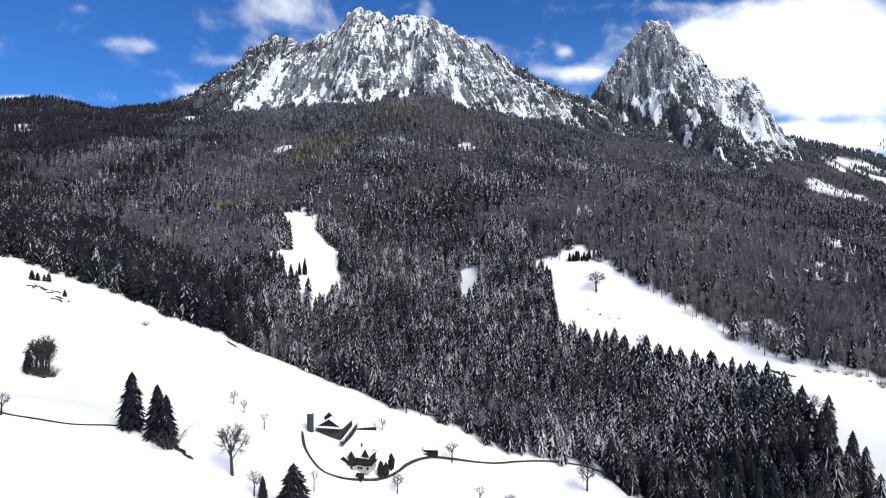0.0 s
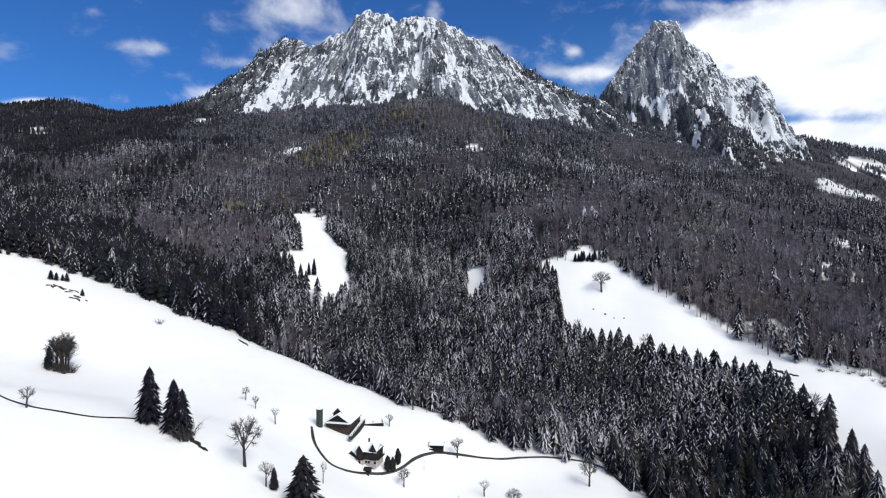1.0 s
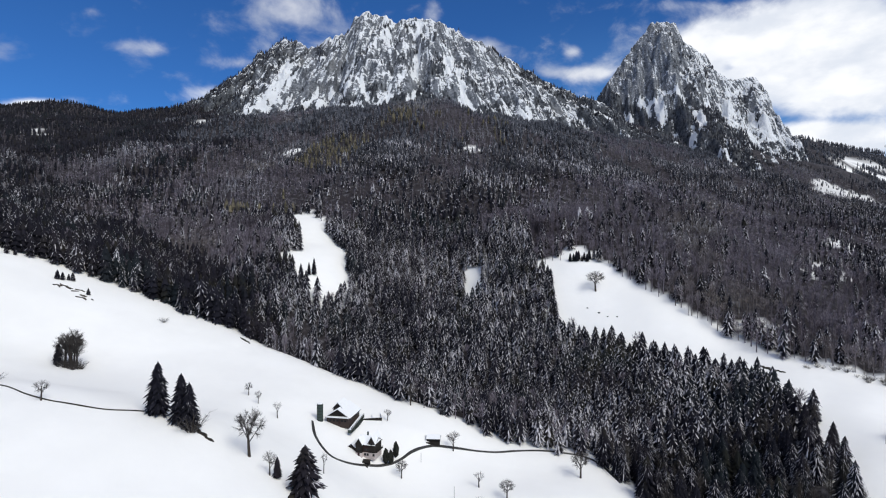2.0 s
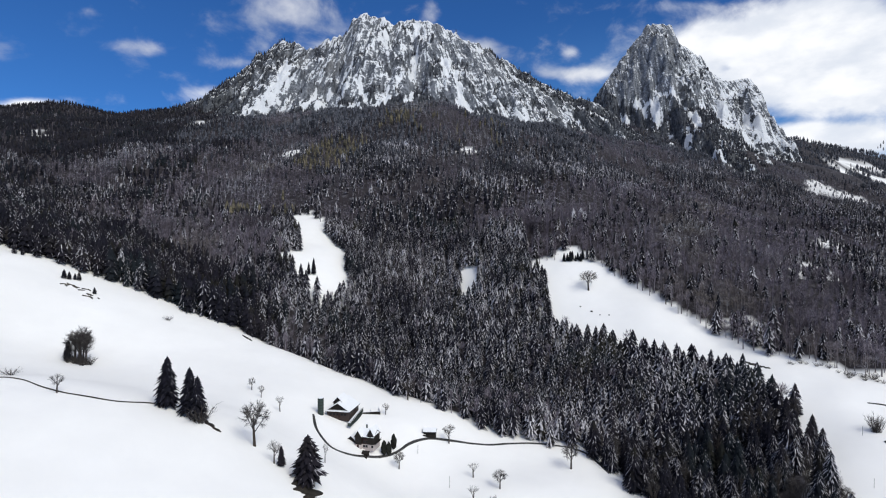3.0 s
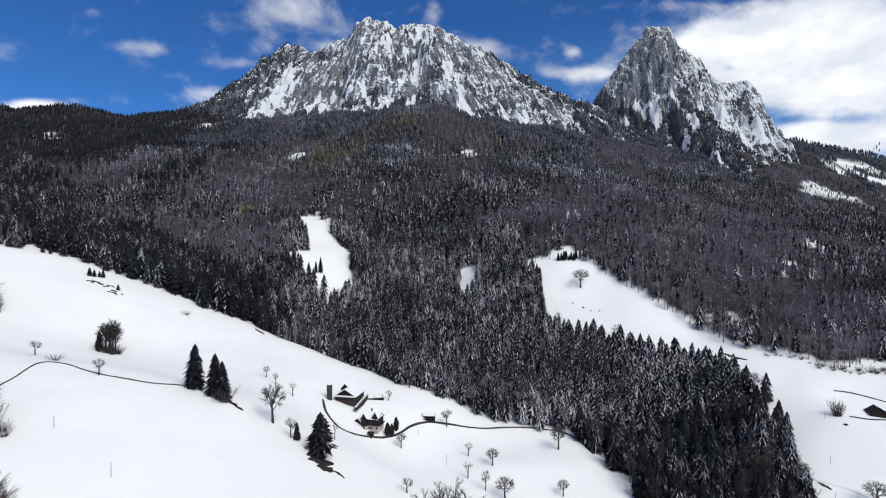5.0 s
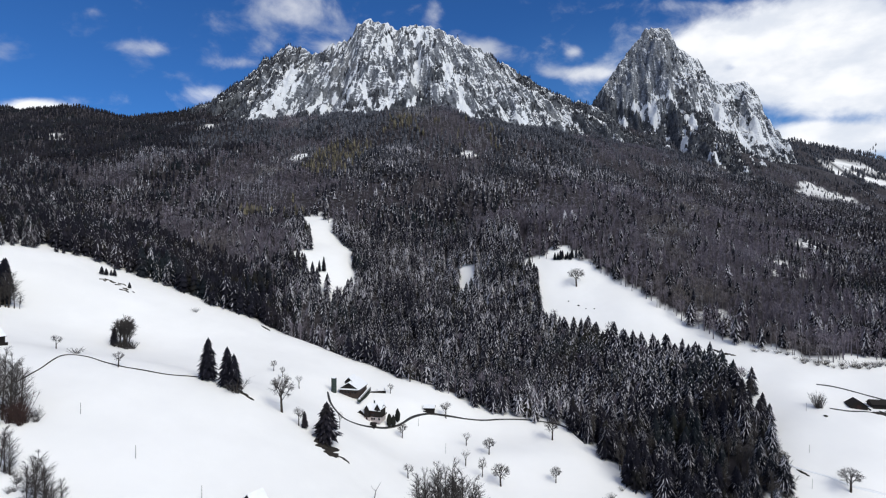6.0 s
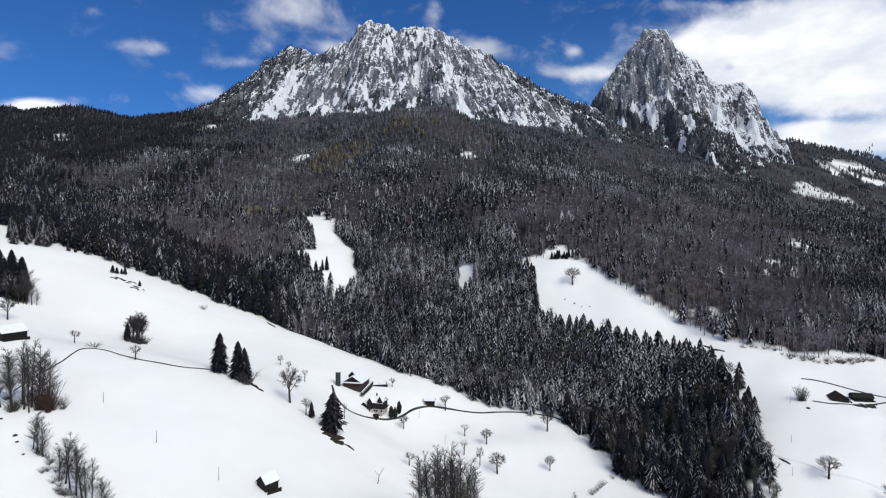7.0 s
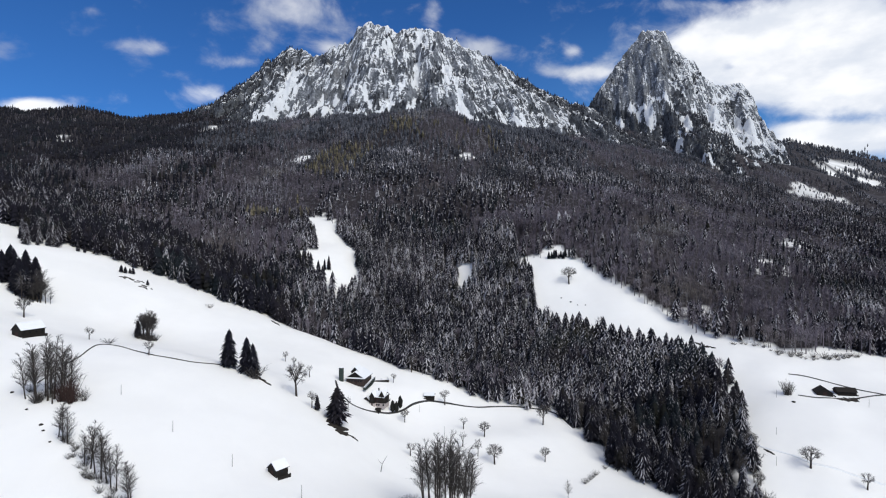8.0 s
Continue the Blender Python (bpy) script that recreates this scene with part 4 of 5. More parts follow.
def make_silo():
    t = base_at("silo", -70.0, 370.0)
    bm = bmesh.new()
    bmesh.ops.create_cone(bm, cap_ends=True, segments=24, radius1=1.65, radius2=1.65, depth=10.0, matrix=Matrix.Translation((0, 0, 3.9)))
    part("drum", bm, CONCRETE, t)
    for k in range(6):
        bm = bmesh.new()
        bmesh.ops.create_cone(bm, cap_ends=True, segments=24, radius1=1.71, radius2=1.71, depth=0.14, matrix=Matrix.Translation((0, 0, 0.5 + 1.55 * k)))
        part("hoop", bm, DARK_WOOD, t)
    bm = bmesh.new()
    bmesh.ops.create_cone(bm, cap_ends=True, segments=24, radius1=1.6, radius2=0.9, depth=0.5, matrix=Matrix.Translation((0, 0, 9.14)))
    part("snow_cap", bm, ROOF_SNOW, t, "white snow cap")
    tagged(t, "round dark grey farm silo capped with snow", "silo")


def make_house():
    t = base_at("farmhouse", -41.8, 356.5, -16, 0.9)
    put_gabled(t, 9.5, 8.6, 5.4, 8.0, RED_WOOD, eave=0.5, deep=1.8, lower=(1.6, PLASTER))
    put_gabled(t, 8.2, 3.4, 6.6, 9.6, DARK_WOOD, 3.2, -0.6, axis="y", eave=0.4, deep=-1.7)
    # cross gable on the front, and a lower wing beside it
    put_gabled(t, 6.6, 3.4, 6.0, 8.6, DARK_WOOD, -3.2, -2.6, axis="y", eave=0.4, deep=1.8, lower=(1.6, PLASTER))
    put_gabled(t, 5.4, 6.0, 2.5, 5.0, DARK_WOOD, -7.9, -1.6, axis="y", eave=0.5, deep=2.2)
    for x in (-0.4, 1.0, 4.2):
        put_window(t, x, -4.32, 2.4, 0.95, 1.1, "-y", BROWN_WOOD)
        put_window(t, x, -4.38, 0.2, 0.9, 0.9, "-y", DARK_WOOD)
    for y in (-2.4, 0.0, 2.4):
        put_window(t, 4.77, y, 2.4, 0.95, 1.1, "x", BROWN_WOOD)
    put_window(t, 3.2, -4.74, 5.6, 0.9, 1.0, "-y", BROWN_WOOD)
    put_window(t, -3.2, -5.92, 3.0, 0.9, 1.1, "-y", BROWN_WOOD)
    put_window(t, -7.9, -4.32, 0.9, 1.0, 0.9, "-y")
    put_door(t, -3.2, -5.97, 1.1, 1.6, "-y")
    c = box_part("chimney", -1.6, -0.9, 0.8, 1.5, 6.0, 10.2, CONCRETE, t)
    box_part("chimney_cap", -1.7, -0.8, 0.7, 1.6, 10.2, 10.4, ROOF_SNOW, c)
    b = box_part("balcony", 4.76, 5.9, -4.0, 4.0, 1.72, 1.9, DARK_WOOD, t)
    for k in range(11):
        box_part("baluster", 5.78, 5.86, -3.95 + 0.78 * k, -3.85 + 0.78 * k, 1.9, 2.7, DARK_WOOD, b)
    box_part("handrail", 5.76, 5.9, -4.0, 4.0, 2.7, 2.8, DARK_WOOD, b)
    tagged(t, "dark timber and plaster farmhouse with several snowy gables", "house")


def make_hut(name, x, y, heading, L, W, wall, ridge, label, category, openings=True, snow=0.4):
    t = base_at(name, x, y, heading)
    put_gabled(t, L, W, wall, ridge, DARK_WOOD, eave=0.45, snow=snow, deep=2.5)
    if openings:
        put_door(t, -L / 2, 0.0, min(2.2, W * 0.3), 2.2, "-x")
        n = int(L // 3)
        for k in range(n):
            put_window(t, -L / 2 + (k + 0.5) * L / n, -W / 2 - 0.02, wall * 0.45, 0.9, 0.6, "-y", DARK_WOOD)
    box_part("ledge", -L / 2 - .3, L / 2 + .3, -W / 2 - 1.6, -W / 2 - 1.4, -1.5, 0.25, DARK_WOOD, t)
    tagged(t, label, category)


def ribbon(name, pts, width, mat, lift, label, category, kind="structure", taper=False):
    """A strip of road or track that follows the ground, with its sides let into the snow."""
    p = np.array(pts, float)
    q = np.concatenate([[2 * p[0] - p[1]], p, [2 * p[-1] - p[-2]]])
    line = []
    for i in range(len(p) - 1):
        n = max(2, int(np.hypot(*(p[i + 1] - p[i])) / (0.35 if taper else 1.5)))
        for t in np.arange(n) / n:
            a, b, c, d = q[i:i + 4]
            line.append(0.5 * (2 * b + (c - a) * t + (2 * a - 5 * b + 4 * c - d) * t * t + (3 * b - a - 3 * c + d) * t ** 3))
    line.append(p[-1])
    line = np.array(line)
    way = np.gradient(line, axis=0)
    way /= np.hypot(way[:, 0], way[:, 1])[:, None]
    side = np.stack([-way[:, 1], way[:, 0]], -1)
    n = len(line)
    k = np.arange(n)
    half = width / 2 * (1 + 0.18 * fbm(k / 6.0, k * 0.0, 2, 5))
    if taper:
        half = half * (0.08 + 0.92 * np.sin(np.pi * np.clip(k / (n - 1) * 0.94 + 0.03, 0, 1)) ** 0.8)
        ragged = 1.1 * width ** -0.25
    else:
        ragged = 0.0
    V = []
    for off, drop in ((-1.0, -0.8), (-1.0, 0.0), (0.0, 0.04), (1.0, 0.0), (1.0, -0.8)):
        xy = line + side * (off * half * (1 + ragged * fbm(k / 4.0, k * 0.0 + off * 9, 3, 8)))[:, None]
        V.append(np.column_stack([xy, ground_z(xy[:, 0], xy[:, 1]) + lift + drop]))
    V = np.stack(V, 1)
    me = mesh_from(name, V.reshape(-1, 3), grid_faces(n, 5)[:, ::-1], mat, True)
    return tagged(new(name, me), label, category, kind=kind)


def make_yard():
    """Low boarded walls round the dung yard behind the barn, topped with snow."""
    t = base_at("yard_wall", -44.5, 387.5, 12)
    for x0, x1, y0, y1 in ((-5.2, 5.2, -4.6, -4.3), (-5.2, 5.2, 4.0, 4.3), (-5.2, -4.9, -4.3, 4.0), (4.9, 5.2, -4.3, 4.0), (-0.2, 0.1, -4.3, 4.0)):
        w = box_part("board_wall", x0, x1, y0, y1, -2.6, 0.3, DARK_WOOD, t)
        box_part("snow_cap", x0 - .05, x1 + .05, y0 + .02, y1 + .12, 0.304, 0.5, ROOF_SNOW, w, "thin white snow", 0.04)
    tagged(t, "low dark boarded yard walls capped with snow", "wall")


def make_snag(x, y, h, heading):
    """A dead forked stem and the broken branch beside it."""
    V, T = [], []
    tube(V, T, (0, 0, -0.5), (0.1 * h, 0, 0.5 * h), 0.2, 0.14, 7)
    tube(V, T, (0.1 * h, 0, 0.5 * h), (0.42 * h, 0.05 * h, 1.0 * h), 0.13, 0.05, 6)
    tube(V, T, (0.1 * h, 0, 0.5 * h), (-0.12 * h, 0, 0.72 * h), 0.11, 0.04, 6)
    tube(V, T, (-0.12 * h, 0, 0.72 * h), (-0.16 * h, 0.06 * h, 0.86 * h), 0.05, 0.03, 5)
    t = new("dead_snag", mesh_from("dead_snag", np.array(V), np.array(T), BARK))
    t.matrix_world = pose(x, y, height(x, y), 0, 0, heading)
    tagged(t, "dead forked snag sticking out of the snow", "snag")


make_yard()
make_snag(-29.5, 254.5, 7.2, 10)
make_hut("coop", -42.0, 348.8, -16, 2.8, 2.2, 1.2, 2.1, "tiny dark timber coop below the farmhouse", "coop", openings=False, snow=0.0)
make_barn()
make_silo()
make_house()
make_hut("shed", -9.5, 378.0, -4, 7.0, 4.4, 1.5, 2.7, "small dark timber shed with a snowy roof beside the lane", "shed")
make_hut("hay_hut", -67.4, 219.5, 54, 5.8, 5.4, 2.8, 5.1, "small dark hay hut with a snow-covered gable roof", "hut")
make_hut("field_barn", -225.5, 292.5, 72, 12.6, 7.0, 3.4, 6.7, "long dark timber field barn under a white snowy roof", "barn")
make_hut("stable", 254.0, 359.5, 74, 8.0, 9.0, 1.8, 4.9, "dark timber farm stable with a bare dark gable roof", "barn", snow=0.0)
make_hut("cow_shed", 269.5, 360.5, -12, 11.5, 6.0, 1.8, 3.9, "low dark cow shed beside the muddy farmyard", "shed", snow=0.0)

ribbon("road", [(-73.1, 366), (-68.6, 352.8), (-63, 344), (-56.8, 338.9), (-49.5, 341.5), (-41, 348), (-34.5, 352.5), (-28.8, 356.8), (-24.8, 361), (-21.2, 365.6), (-16.3, 369.8), (-9.3, 374), (-1.9, 376.6), (5.7, 379.2), (17.2, 383.2), (24.9, 385.2), (36.8, 388.7), (48.6, 390.7), (60.3, 390.7), (69.7, 389), (76.6, 385.2), (82.8, 378.7), (86, 370.5), (88.5, 363)], 1.25, ROAD, 0.3, "narrow dark wet farm lane curving through the snow", "road")
ribbon("path", [(-182, 241), (-183, 256), (-184, 272), (-187.9, 294), (-178.5, 297), (-159, 289), (-138, 290), (-124, 298)], 0.38, EARTH, 0.35, "thin dark field path along a snowy bank", "path")
ribbon("road", [(250.6, 390), (259, 387.5), (266, 382.5), (273.7, 374), (281.3, 363.5), (291, 353.8)], 1.0, ROAD, 0.3, "narrow dark farm lane across the snowy side meadow", "road")
ribbon("road", [(234.8, 355.5), (243, 352.5), (253.5, 351.5), (260.5, 349.2), (270.2, 351.5), (283, 353.5), (291, 353.5), (310, 352), (345, 349)], 1.0, ROAD, 0.3, "dark muddy farmyard lane beside the sheds", "road")
ribbon("farmyard", [(256, 350.3), (263.5, 349), (272, 351.5)], 4.6, EARTH, 0.35, "dark muddy trampled farmyard beside the cow shed", "yard", taper=True)
ribbon("path", [(184.6, 321.5), (188.3, 313), (197.6, 305), (204.9, 297), (218.7, 290.5), (232.5, 282), (270, 262)], 1.1, ROOF_SNOW, 0.3, "faint snowed-over track across the side meadow", "path")
ribbon("earth_bank", [(212.9, 455), (217, 447), (223.5, 440)], 1.6, EARTH, 0.5, "bare dark earth bank in the snow", "bank", taper=True)
ribbon("earth_bank", [(186.6, 312.8), (188, 309.5), (189.4, 306.8)], 0.8, EARTH, 0.4, "dark earth edge beside the snowed-over track", "bank", taper=True)
ribbon("earth_bank", [(-104, 297), (-99, 293), (-93, 291)], 1.3, EARTH, 0.4, "bare dark earth bank below the spruces", "bank", taper=True)
ribbon("earth_bank", [(-60.0, 281.0), (-56.0, 278.0), (-52.0, 275.2), (-48.5, 273.6)], 7.5, EARTH, 0.4, "bare dark earth slip at the foot of a spruce", "bank", taper=True)
ribbon("earth_bank", [(-48.6, 275.6), (-46.0, 275.9), (-43.4, 274.8)], 1.0, EARTH, 0.35, "dark earth streak below a slip in the snow", "bank", taper=True)
ribbon("earth_bank", [(-150, 469), (-141, 464)], 1.2, EARTH, 0.6, "dark timber heap along the edge of the wood", "bank", taper=True)


# ---- single trees ----
def make_prototypes():
    """Trees one metre high, to be copied; they are taken away again at the end."""
    rng = random.Random(8)
    firs, bare = [], []
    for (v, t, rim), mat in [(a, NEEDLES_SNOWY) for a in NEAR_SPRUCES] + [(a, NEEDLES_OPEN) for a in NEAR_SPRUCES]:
        e = new("spruce_tree")
        trunk = ([], [])
        tube(*trunk, (0, 0, -0.06), (0, 0, 0.9), 0.018, 0.003, 6)
        array_part("trunk", (np.array(trunk[0]), np.array(trunk[1])), BARK, e)
        add_attribute(array_part("crown", (v, t), mat, e).data, "rim", rim)
        firs.append(e)
    shapes = [orchard_arrays(rng), orchard_arrays(rng, 44, 22, 0.29, 0.33), leader_arrays(rng, 48, 20, 0.2, 0.36), orchard_arrays(rng, 24, 14, 0.27, 0.34), leader_arrays(rng, 52, 20, 0.22, 0.32), leader_arrays(rng, 48, 18, 0.28, 0.27), bush_arrays(rng, 24, 8), bush_arrays(rng)]
    for trunk, wood in shapes:
        e = new("bare_tree")
        array_part("trunk", trunk, BARK, e)
        array_part("crown", wood, TWIGS_NEAR, e)
        bare.append(e)
    return firs, bare


TWIGS_NEAR = material("near_twigs", plain(rgb(0.08, 0.072, 0.070), 0.9, 0.6, 0.8))
TWIGS_RED = material("russet_twigs", plain(rgb(0.075, 0.042, 0.037), 0.9, 0.5, 0.8))
FIRS, BARE = make_prototypes()
RUSSET_CROWN = [c for c in BARE[7].children if c.name.startswith("crown")][0].data.copy()
RUSSET_CROWN.materials[0] = TWIGS_RED
TREES = random.Random(12)


def plant(proto, x, y, h, wide=1.0, label="", category="tree", group="", sink=0.15, lean=(0.0, 0.0)):
    m = pose(x, y, height(x, y) - max(sink, 0.05 * h if lean != (0.0, 0.0) else 0), lean[0], lean[1], 0) @ pose(0, 0, 0, 0, 0, TREES.uniform(0, 360)) @ Matrix.Diagonal((h * wide, h * wide, h, 1))
    return tagged(copy_thing(proto, m), label, category, group)


def plant_trees():
    spruce, bare = "tall dark green spruce dusted with snow", "bare leafless tree standing in the snowy meadow"
    for x, y, h in ((-119.0, 299, 22), (-108.2, 296, 20.5), (-104.2, 294.5, 18.5)):
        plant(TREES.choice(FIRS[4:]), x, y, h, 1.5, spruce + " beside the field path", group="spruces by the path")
    plant(FIRS[5], -55.6, 283.1, 20.0, 2.2, "broad tall snow-dusted spruce above an earth slip")
    plant(FIRS[6], -210.5, 371.0, 12.5, 1.5, "dark spruce within a bare copse")
    for x, y, h in ((-278, 368, 15), (-287, 378, 24), (-292, 370, 23), (-299, 374, 25), (-306, 380, 24), (-312, 372, 22), (-294, 388, 19), (-280, 366, 18), (-285.5, 364, 21), (-290, 365, 22), (-288, 371, 20), (-296, 381, 24), (-303, 369, 23)):
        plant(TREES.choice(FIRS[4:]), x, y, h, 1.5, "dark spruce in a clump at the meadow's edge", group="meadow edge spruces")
    for x, y, h in ((-277.8, 464, 7), (-275.5, 466, 6), (-271.7, 471, 6.5), (-251, 456.7, 5), (-273.5, 469.5, 5)):
        plant(TREES.choice(FIRS[4:]), x, y, h, 1.9, "young spruce beside a heap of felled logs", group="young spruces")
    for x, y, h in ((-120.4, 567, 16), (-124, 563, 12)):
        plant(TREES.choice(FIRS[4:]), x, y, h, 1.0, "lone spruce within a snowy forest clearing", group="clearing spruces")
    for k, (x, y, h) in enumerate(((-276, 366, 21), (-273, 369, 17), (-278, 372, 22), (-283, 361, 18), (-277, 363, 15))):
        plant(BARE[2 if k % 2 else 4], x, y, h, 1.25, "frosted bare tree against a spruce clump", group="clump's bare trees")
    for x, y, h in ((-397.6, 486.4, 13), (-396.4, 490.4, 12), (-345.1, 444.5, 20), (-346.4, 463.1, 12), (-369.5, 477.4, 24), (-367.2, 483, 27), (-365.4, 486.4, 25), (-371, 492, 26), (-350, 485, 17), (-346.8, 485.3, 19), (-343, 488.7, 16), (-329.5, 487.6, 12), (-332.8, 487.6, 15), (-374.2, 489.3, 24), (-376, 483, 25), (-347, 459, 23), (-352, 462, 24), (-338, 462, 20), (-334, 465, 17), (-341, 452, 9), (-356, 455, 19), (-322, 474, 10), (-318, 477, 8), (-352, 476, 22), (-339, 474, 18)):
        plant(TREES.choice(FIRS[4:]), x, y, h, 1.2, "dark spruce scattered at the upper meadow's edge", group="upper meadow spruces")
    for x, y, h in ((-358, 489, 17), (-362, 492, 19), (-380, 486, 16), (-338, 488, 15)):
        plant(BARE[2], x, y, h, 1.2, "bare tree between spruces at the meadow's edge", group="upper meadow trees")
    plant(FIRS[5], -66.8, 285.5, 8.5, 1.4, "small dark spruce beside a bare meadow tree")
    for k in range(30):
        f = k / 29
        plant(BARE[TREES.choice((0, 2, 7))], 153 + 33 * f + TREES.uniform(-3, 2), 250 + 74 * f + TREES.uniform(-3, 3), TREES.uniform(6, 12), 1.0, "bare young tree along the gully wood's edge", group="gully edge trees")
    plant(BARE[1], -35.5, 385, 7, 1.1, "small bare tree behind the barn")
    # bare trees in the meadows: plan x, y, height, breadth, shape
    upper = [(-275, 367, 15, 1.0, 0), (-271, 371, 10, 1.2, 2), (-79.6, 292, 19.5, 0.9, 0), (-101.9, 292, 8, 1.4, 6), (-69.5, 285, 9.5, 0.9, 1), (-109.5, 373.5, 7.5, 1.0, 1), (-101, 364, 7, 0.9, 1), (-88, 354.7, 9, 0.9, 3), (-208.0, 316, 8, 1.1, 1), (-188, 302.5, 3.2, 2.6, 7), (-157.4, 287.5, 8, 1.2, 1), (-197, 454, 4, 1.8, 7), (1.3, 375.5, 11.5, 1.0, 1), (-24.8, 348, 9.8, 0.9, 0)]
    lower = [(13.4, 347.7, 8.5, 1.2, 3), (26.0, 337.7, 10, 1.1, 0), (20.5, 315.7, 11, 0.75, 1), (29.9, 310.7, 12.5, 1.15, 0), (60.6, 319.2, 9.3, 1.0, 0), (11.9, 324.7, 9.5, 1.0, 3), (64.6, 277, 9, 1.2, 2), (68.0, 365.5, 15, 1.0, 0), (-17.8, 294.2, 7.5, 1.2, 1), (-261, 334.6, 14, 0.95, 0), (201.6, 294.6, 12.5, 1.3, 0), (221.2, 280, 9, 1.3, 1), (131.3, 560, 19, 1.25, 0), (-54.8, 310.5, 10, 0.6, 3), (-24, 409, 14, 0.9, 0)]
    for x, y, h, w, k in upper + lower:
        plant(BARE[k], x, y, h, w * (1.0 if k in (2, 6, 7) else 1.1), bare if h > 5 else "low bare thorn bush in the snow", "tree" if h > 5 else "bush", group="meadow trees")
    for k in range(8):
        a, far = 2.4 * k, 4.9 * math.sqrt(k / 8)
        plant(BARE[0 if k % 2 == 0 else 2], -204.5 + far * math.cos(a), 373 + 0.7 * far * math.sin(a), 20.5 - 0.16 * far * far + TREES.uniform(-1, 1), 1.0, "bare tree in a round copse", group="round copse")
    for k in range(17):
        a, far = 2.4 * k, math.sqrt((k + 0.5) / 17)
        dx, dy = far * math.cos(a), far * math.sin(a)
        plant(BARE[TREES.choice((4, 5, 5))], 0.5 + 11.0 * dx, 211 + 5.5 * dy, (31.5 - 9 * far * far) * TREES.uniform(0.93, 1.05), 1.0, "slender tall bare tree in a dense grove", group="grove of slender trees", lean=(-4 * dy, 6 * dx))
    for k in range(13):
        a, far = 2.4 * k, math.sqrt((k + 0.5) / 13)
        dx, dy = far * math.cos(a), far * math.sin(a)
        plant(BARE[TREES.choice((4, 5, 4))], -169 + 10 * dx, 231 + 4.5 * dy, (28 - 8 * far * far) * TREES.uniform(0.93, 1.05), 0.95, "slender bare tree in a copse by the path", group="copse by the path", lean=(-3 * dy, 6 * dx))
    for k in range(12):
        e = plant(BARE[7], TREES.uniform(-165, -158), TREES.uniform(228, 233), TREES.uniform(7, 13), 0.6, "russet bare bush at a copse's edge", "bush", group="russet bushes")
        for c in e.children:
            if c.name.startswith("crown"):
                c.data = RUSSET_CROWN
    for x, y, h in ((-149, 208, 14), (-146, 206, 15.5), (-143, 205, 14), (-131, 196.5, 13), (-128, 195, 18), (-125, 193, 17), (-121.5, 191, 19), (-118.5, 189.5, 18), (-116, 187.5, 15), (-113.5, 186.5, 16), (-106, 181, 15), (-104, 180, 16.5)):
        plant(BARE[TREES.choice((4, 5))], x, y, h, 1.1, "bare hedgerow tree along a snowy bank", group="hedgerow", lean=(TREES.uniform(-4, 4), TREES.uniform(-6, 6)))
    for x, y, h, w in ((229, 357, 11, 0.7), (228, 358, 10, 0.6), (230.4, 356.6, 9.5, 0.6), (229.6, 358.4, 8, 0.9)):
        plant(BARE[7], x, y, h, w, "bare many-stemmed shrub in the side meadow", "bush", group="meadow shrubs")
    for k in range(6):
        plant(BARE[7], 79.2 + 2.3 * k + (5 if k > 4 else 0), 300 + 2.6 * k + (4.5 if k > 4 else 0), TREES.uniform(2.6, 3.8), 1.3, "low dark hedge bush in the snow", "bush", group="short hedge")
    for k in range(9):
        plant(BARE[7], 262 + 5.5 * k + TREES.uniform(-2, 2), 418 - 1.2 * k + TREES.uniform(-3, 3), TREES.uniform(4, 6), 1.3, "bare bramble bush at the foot of the wood", "bush", group="wood edge bushes")
    for k in range(26):
        f = k / 25
        plant(BARE[7], 236 + 84 * f + TREES.uniform(-2, 2), float(np.interp(236 + 84 * f, [236, 248, 277, 320], [444, 438, 411, 415])) + TREES.uniform(-4, 1), TREES.uniform(2.2, 4.2), 1.4, "bare bramble bush at the foot of the wood", "bush", group="wood edge bushes")
    for x, y in ((121, 598), (123.5, 597), (126, 599), (128.5, 596), (131, 597.5), (133, 594.5), (118, 599), (136, 598), (-128, 549), (-133, 553), (-124, 553)):
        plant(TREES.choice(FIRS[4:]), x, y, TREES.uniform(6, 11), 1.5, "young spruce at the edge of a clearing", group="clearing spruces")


def plant_undergrowth():
    spots = [(TREES.uniform(-182, -153), TREES.uniform(225, 238), 4.5) for k in range(14)]
    spots += [(-147 + 41 * f + TREES.uniform(-2, 2), 207 - 28 * f + TREES.uniform(-2, 2), 3.0) for f in np.linspace(0, 1, 30)]
    spots += [(TREES.uniform(-15, 15), TREES.uniform(204, 217), 4.0) for k in range(14)]
    spots += [(-205 + TREES.uniform(-6, 6), 371 + TREES.uniform(-3, 3), 4.5) for k in range(16)]
    for x, y, h in spots:
        plant(BARE[7], float(x), float(y), h * TREES.uniform(0.7, 1.2), 1.3, "tangled bare undergrowth beneath leafless trees", "bush", group="undergrowth")


def plant_front_wood():
    x, y, r = scatter(7, 200, 388, 6.6)
    ok = front_row(x, y)
    x, y = x[ok], y[ok]
    for px, py in zip(x, y):
        if r.uniform() < 0.34 + 0.9 * float(fbm(px / 30, py / 30, 2, 61)):
            plant(BARE[int(r.integers(2, 6))], px, py, r.uniform(13, 19), 0.9, "bare tree among the spruces of the gully wood", group="gully broadleaves")
        else:
            plant(FIRS[int(r.integers(0, 4))], px, py, float(r.normal(20.5, 2.3)), r.uniform(1.15, 1.6), "tall snow-dusted spruce in the gully wood", group="gully spruces")


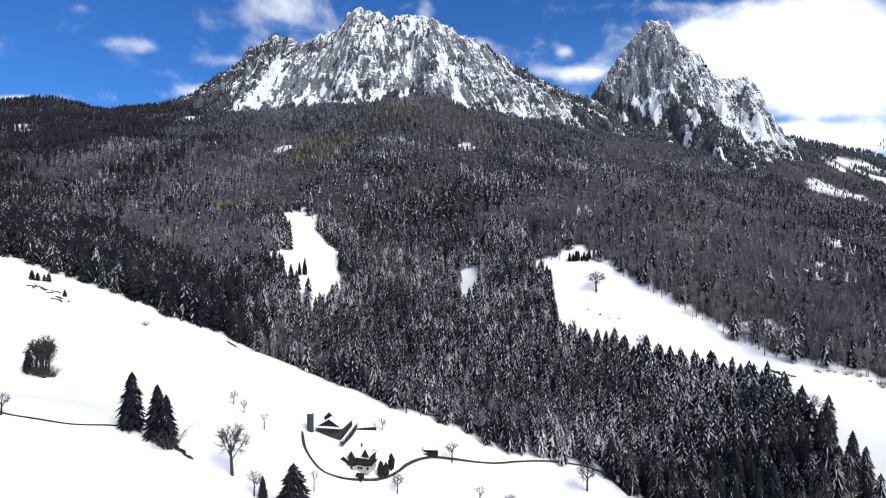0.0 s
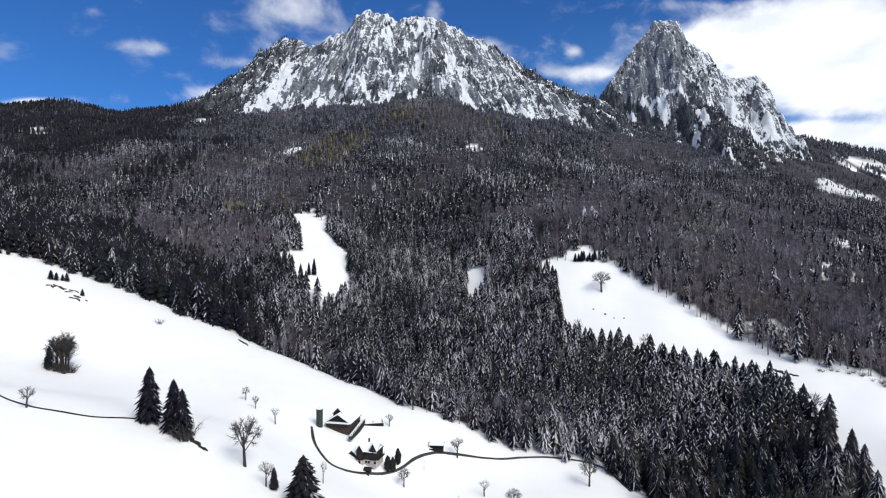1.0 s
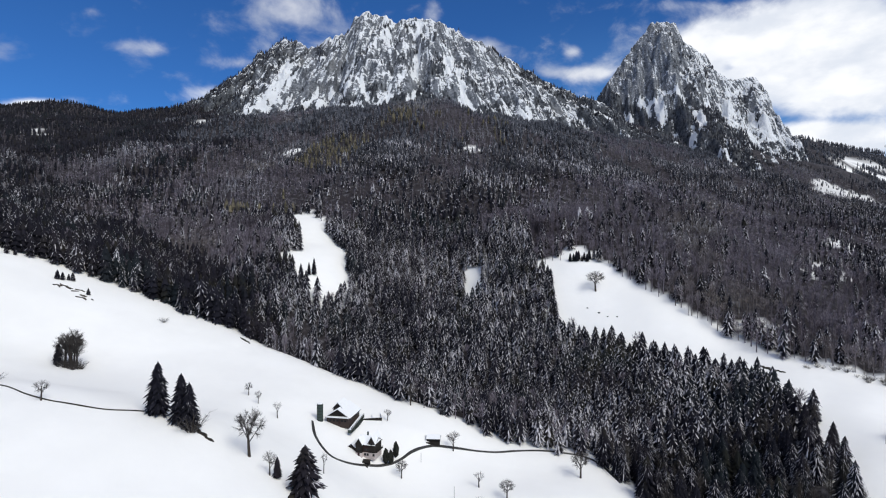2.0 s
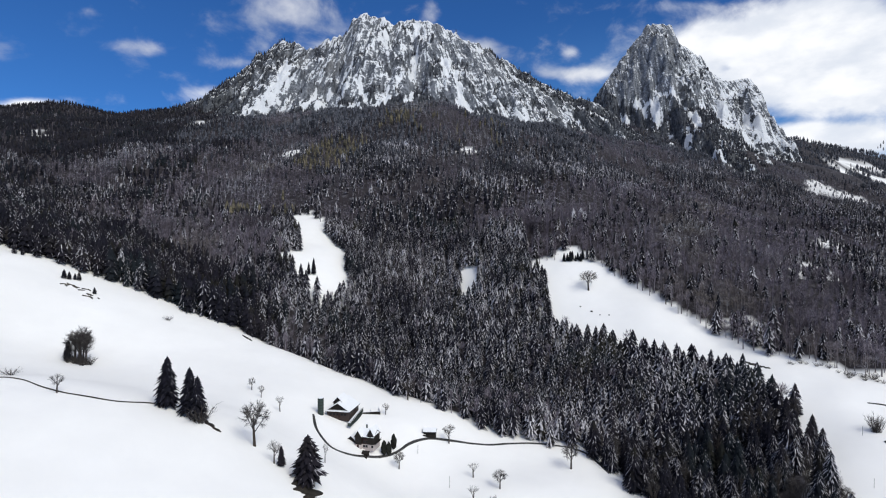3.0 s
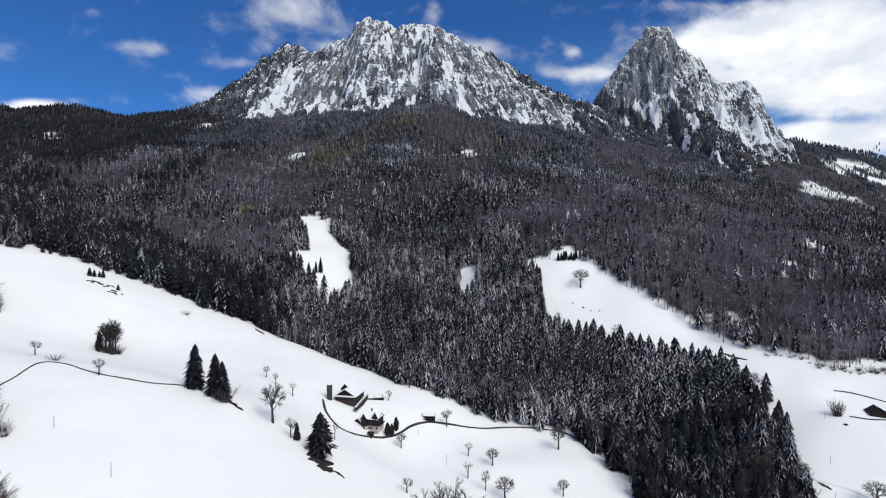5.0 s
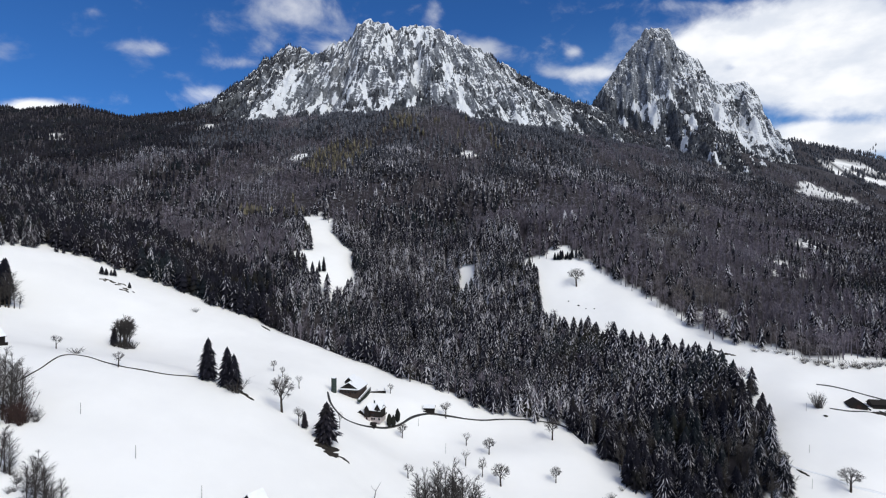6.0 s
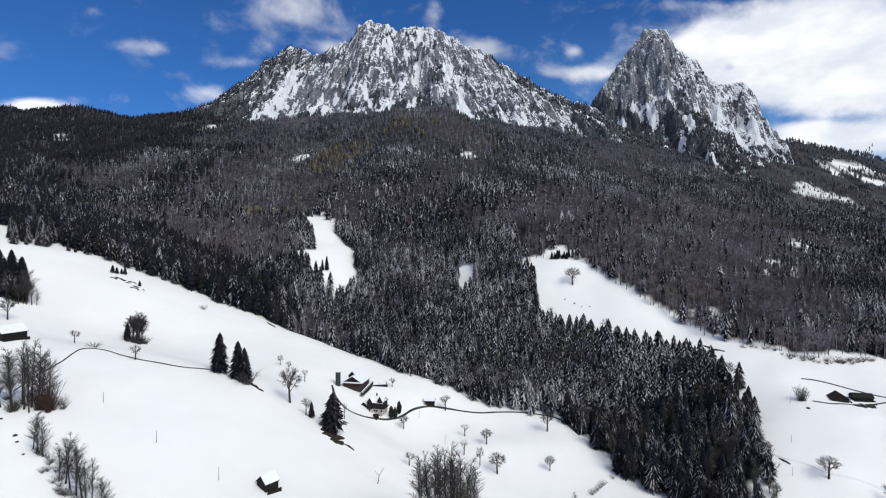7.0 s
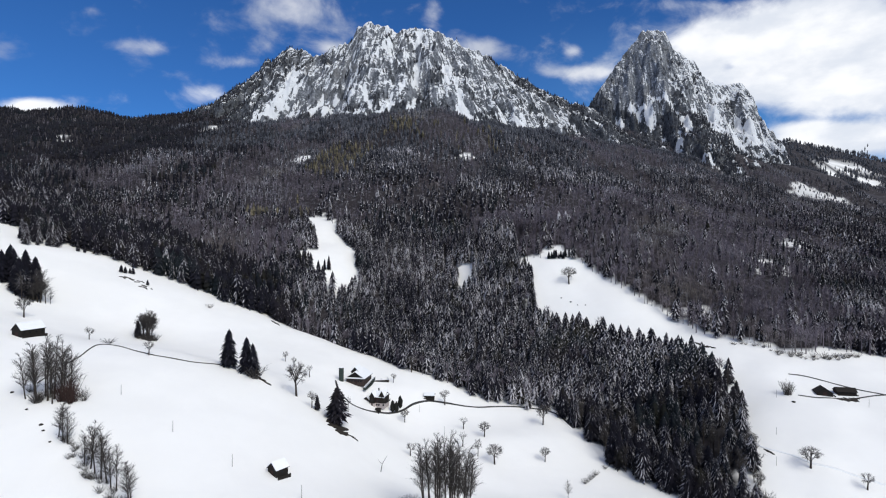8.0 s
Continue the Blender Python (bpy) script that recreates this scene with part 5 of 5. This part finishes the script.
plant_trees()
plant_undergrowth()
plant_front_wood()
for e in FIRS + BARE:
    for c in list(e.children) + [e]:
        bpy.data.objects.remove(c)


# ---- small things ----
def make_cypress(x, y, h, w):
    t = base_at("columnar_shrub", x, y)
    rng = random.Random(int(x * 7))
    bm = bmesh.new()
    bmesh.ops.create_icosphere(bm, subdivisions=3, radius=1.0)
    for v in bm.verts:
        n = 0.72 + 0.5 * noise.noise(v.co * 2.6 + Vector((x, y, 0))) + rng.uniform(-.08, .08)
        top = max(0.0, v.co.z)
        v.co = Vector((v.co.x * w * n * (1 - 0.35 * top), v.co.y * w * n * (1 - 0.35 * top), h / 2 + v.co.z * h / 2))
    part("foliage", bm, EVERGREEN, t)
    tagged(t, "dark clipped evergreen column beside the farmhouse", "shrub", "garden evergreens")


for x, y, h, w in ((-33.2, 354.5, 8.0, 2.1), (-30.8, 355.0, 7.6, 1.9), (-28.6, 360.0, 8.6, 2.0)):
    make_cypress(x, y, h, w)


def make_post(x, y, h):
    V, T = [], []
    tube(V, T, (0, 0, -0.6), (0, 0, h), 0.09, 0.07, 8)
    t = new("field_post", mesh_from("field_post", np.array(V), np.array(T), BARK))
    t.matrix_world = pose(x, y, height(x, y), 1.0, 0.5, 0)
    tagged(t, "thin dark wooden line pole standing in snow", "pole", "line poles")


for x, y, h in ((-145.5, 243, 4.6), (-113, 224.8, 4.8), (-83.9, 214, 5.0), (-54.1, 205.7, 5.2), (221.4, 356.8, 5.0), (200.6, 323.4, 4.5), (186, 299.8, 5.0), (268.7, 338.9, 5.0), (1.0, 338, 6.0), (-15.7, 361, 4.8)):
    make_post(x, y, h)


def make_logs():
    rng = random.Random(21)
    for k in range(20):
        x, y = (-249 + rng.uniform(-4, 6), 450 + rng.uniform(-3, 3)) if k < 8 else (-262 + rng.uniform(-10, 7), 456 + rng.uniform(-3, 4))
        V, T = [], []
        L = rng.uniform(2.0, 4.8)
        tube(V, T, (-L / 2, 0, 0), (L / 2, 0, 0), 0.42, 0.34, 8)
        t = new("felled_log", mesh_from("felled_log", np.array(V), np.array(T), BARK))
        dz = height(x + 1, y) - height(x - 1, y)
        t.matrix_world = pose(x, y, height(x, y) + 0.3, 0, -math.degrees(math.atan2(dz, 2)), 0) @ pose(0, 0, 0, 0, 0, rng.uniform(-80, 80))
        tagged(t, "dark felled log lying on the snow", "log", "felled logs")


make_logs()


def make_boulder(x, y, size):
    bm = bmesh.new()
    bmesh.ops.create_icosphere(bm, subdivisions=2, radius=1.0)
    for v in bm.verts:
        v.co *= 1 + 0.45 * noise.noise(v.co * 1.3 + Vector((x, y, 0)))
        v.co.z *= 0.6
    me = bpy.data.meshes.new("boulder")
    bm.to_mesh(me)
    bm.free()
    me.materials.append(EARTH)
    t = new("boulder", me)
    t.matrix_world = pose(x, y, height(x, y) + 0.1 * size, 0, 0, x * 37 % 360) @ Matrix.Diagonal((size, size, size, 1))
    tagged(t, "dark boulder showing through the snow", "boulder", "boulders in the snow")


for x, y, size in ((-186, 232, 0.7), (-172, 222, 0.6), (-160, 214, 0.8), (-157, 211, 0.6), (-150, 205, 0.5), (127.7, 537.3, 1.1), (120, 545, 0.8), (133, 531, 0.7), (140, 528, 0.8), (227.3, 348.2, 1.0)):
    make_boulder(x, y, size)
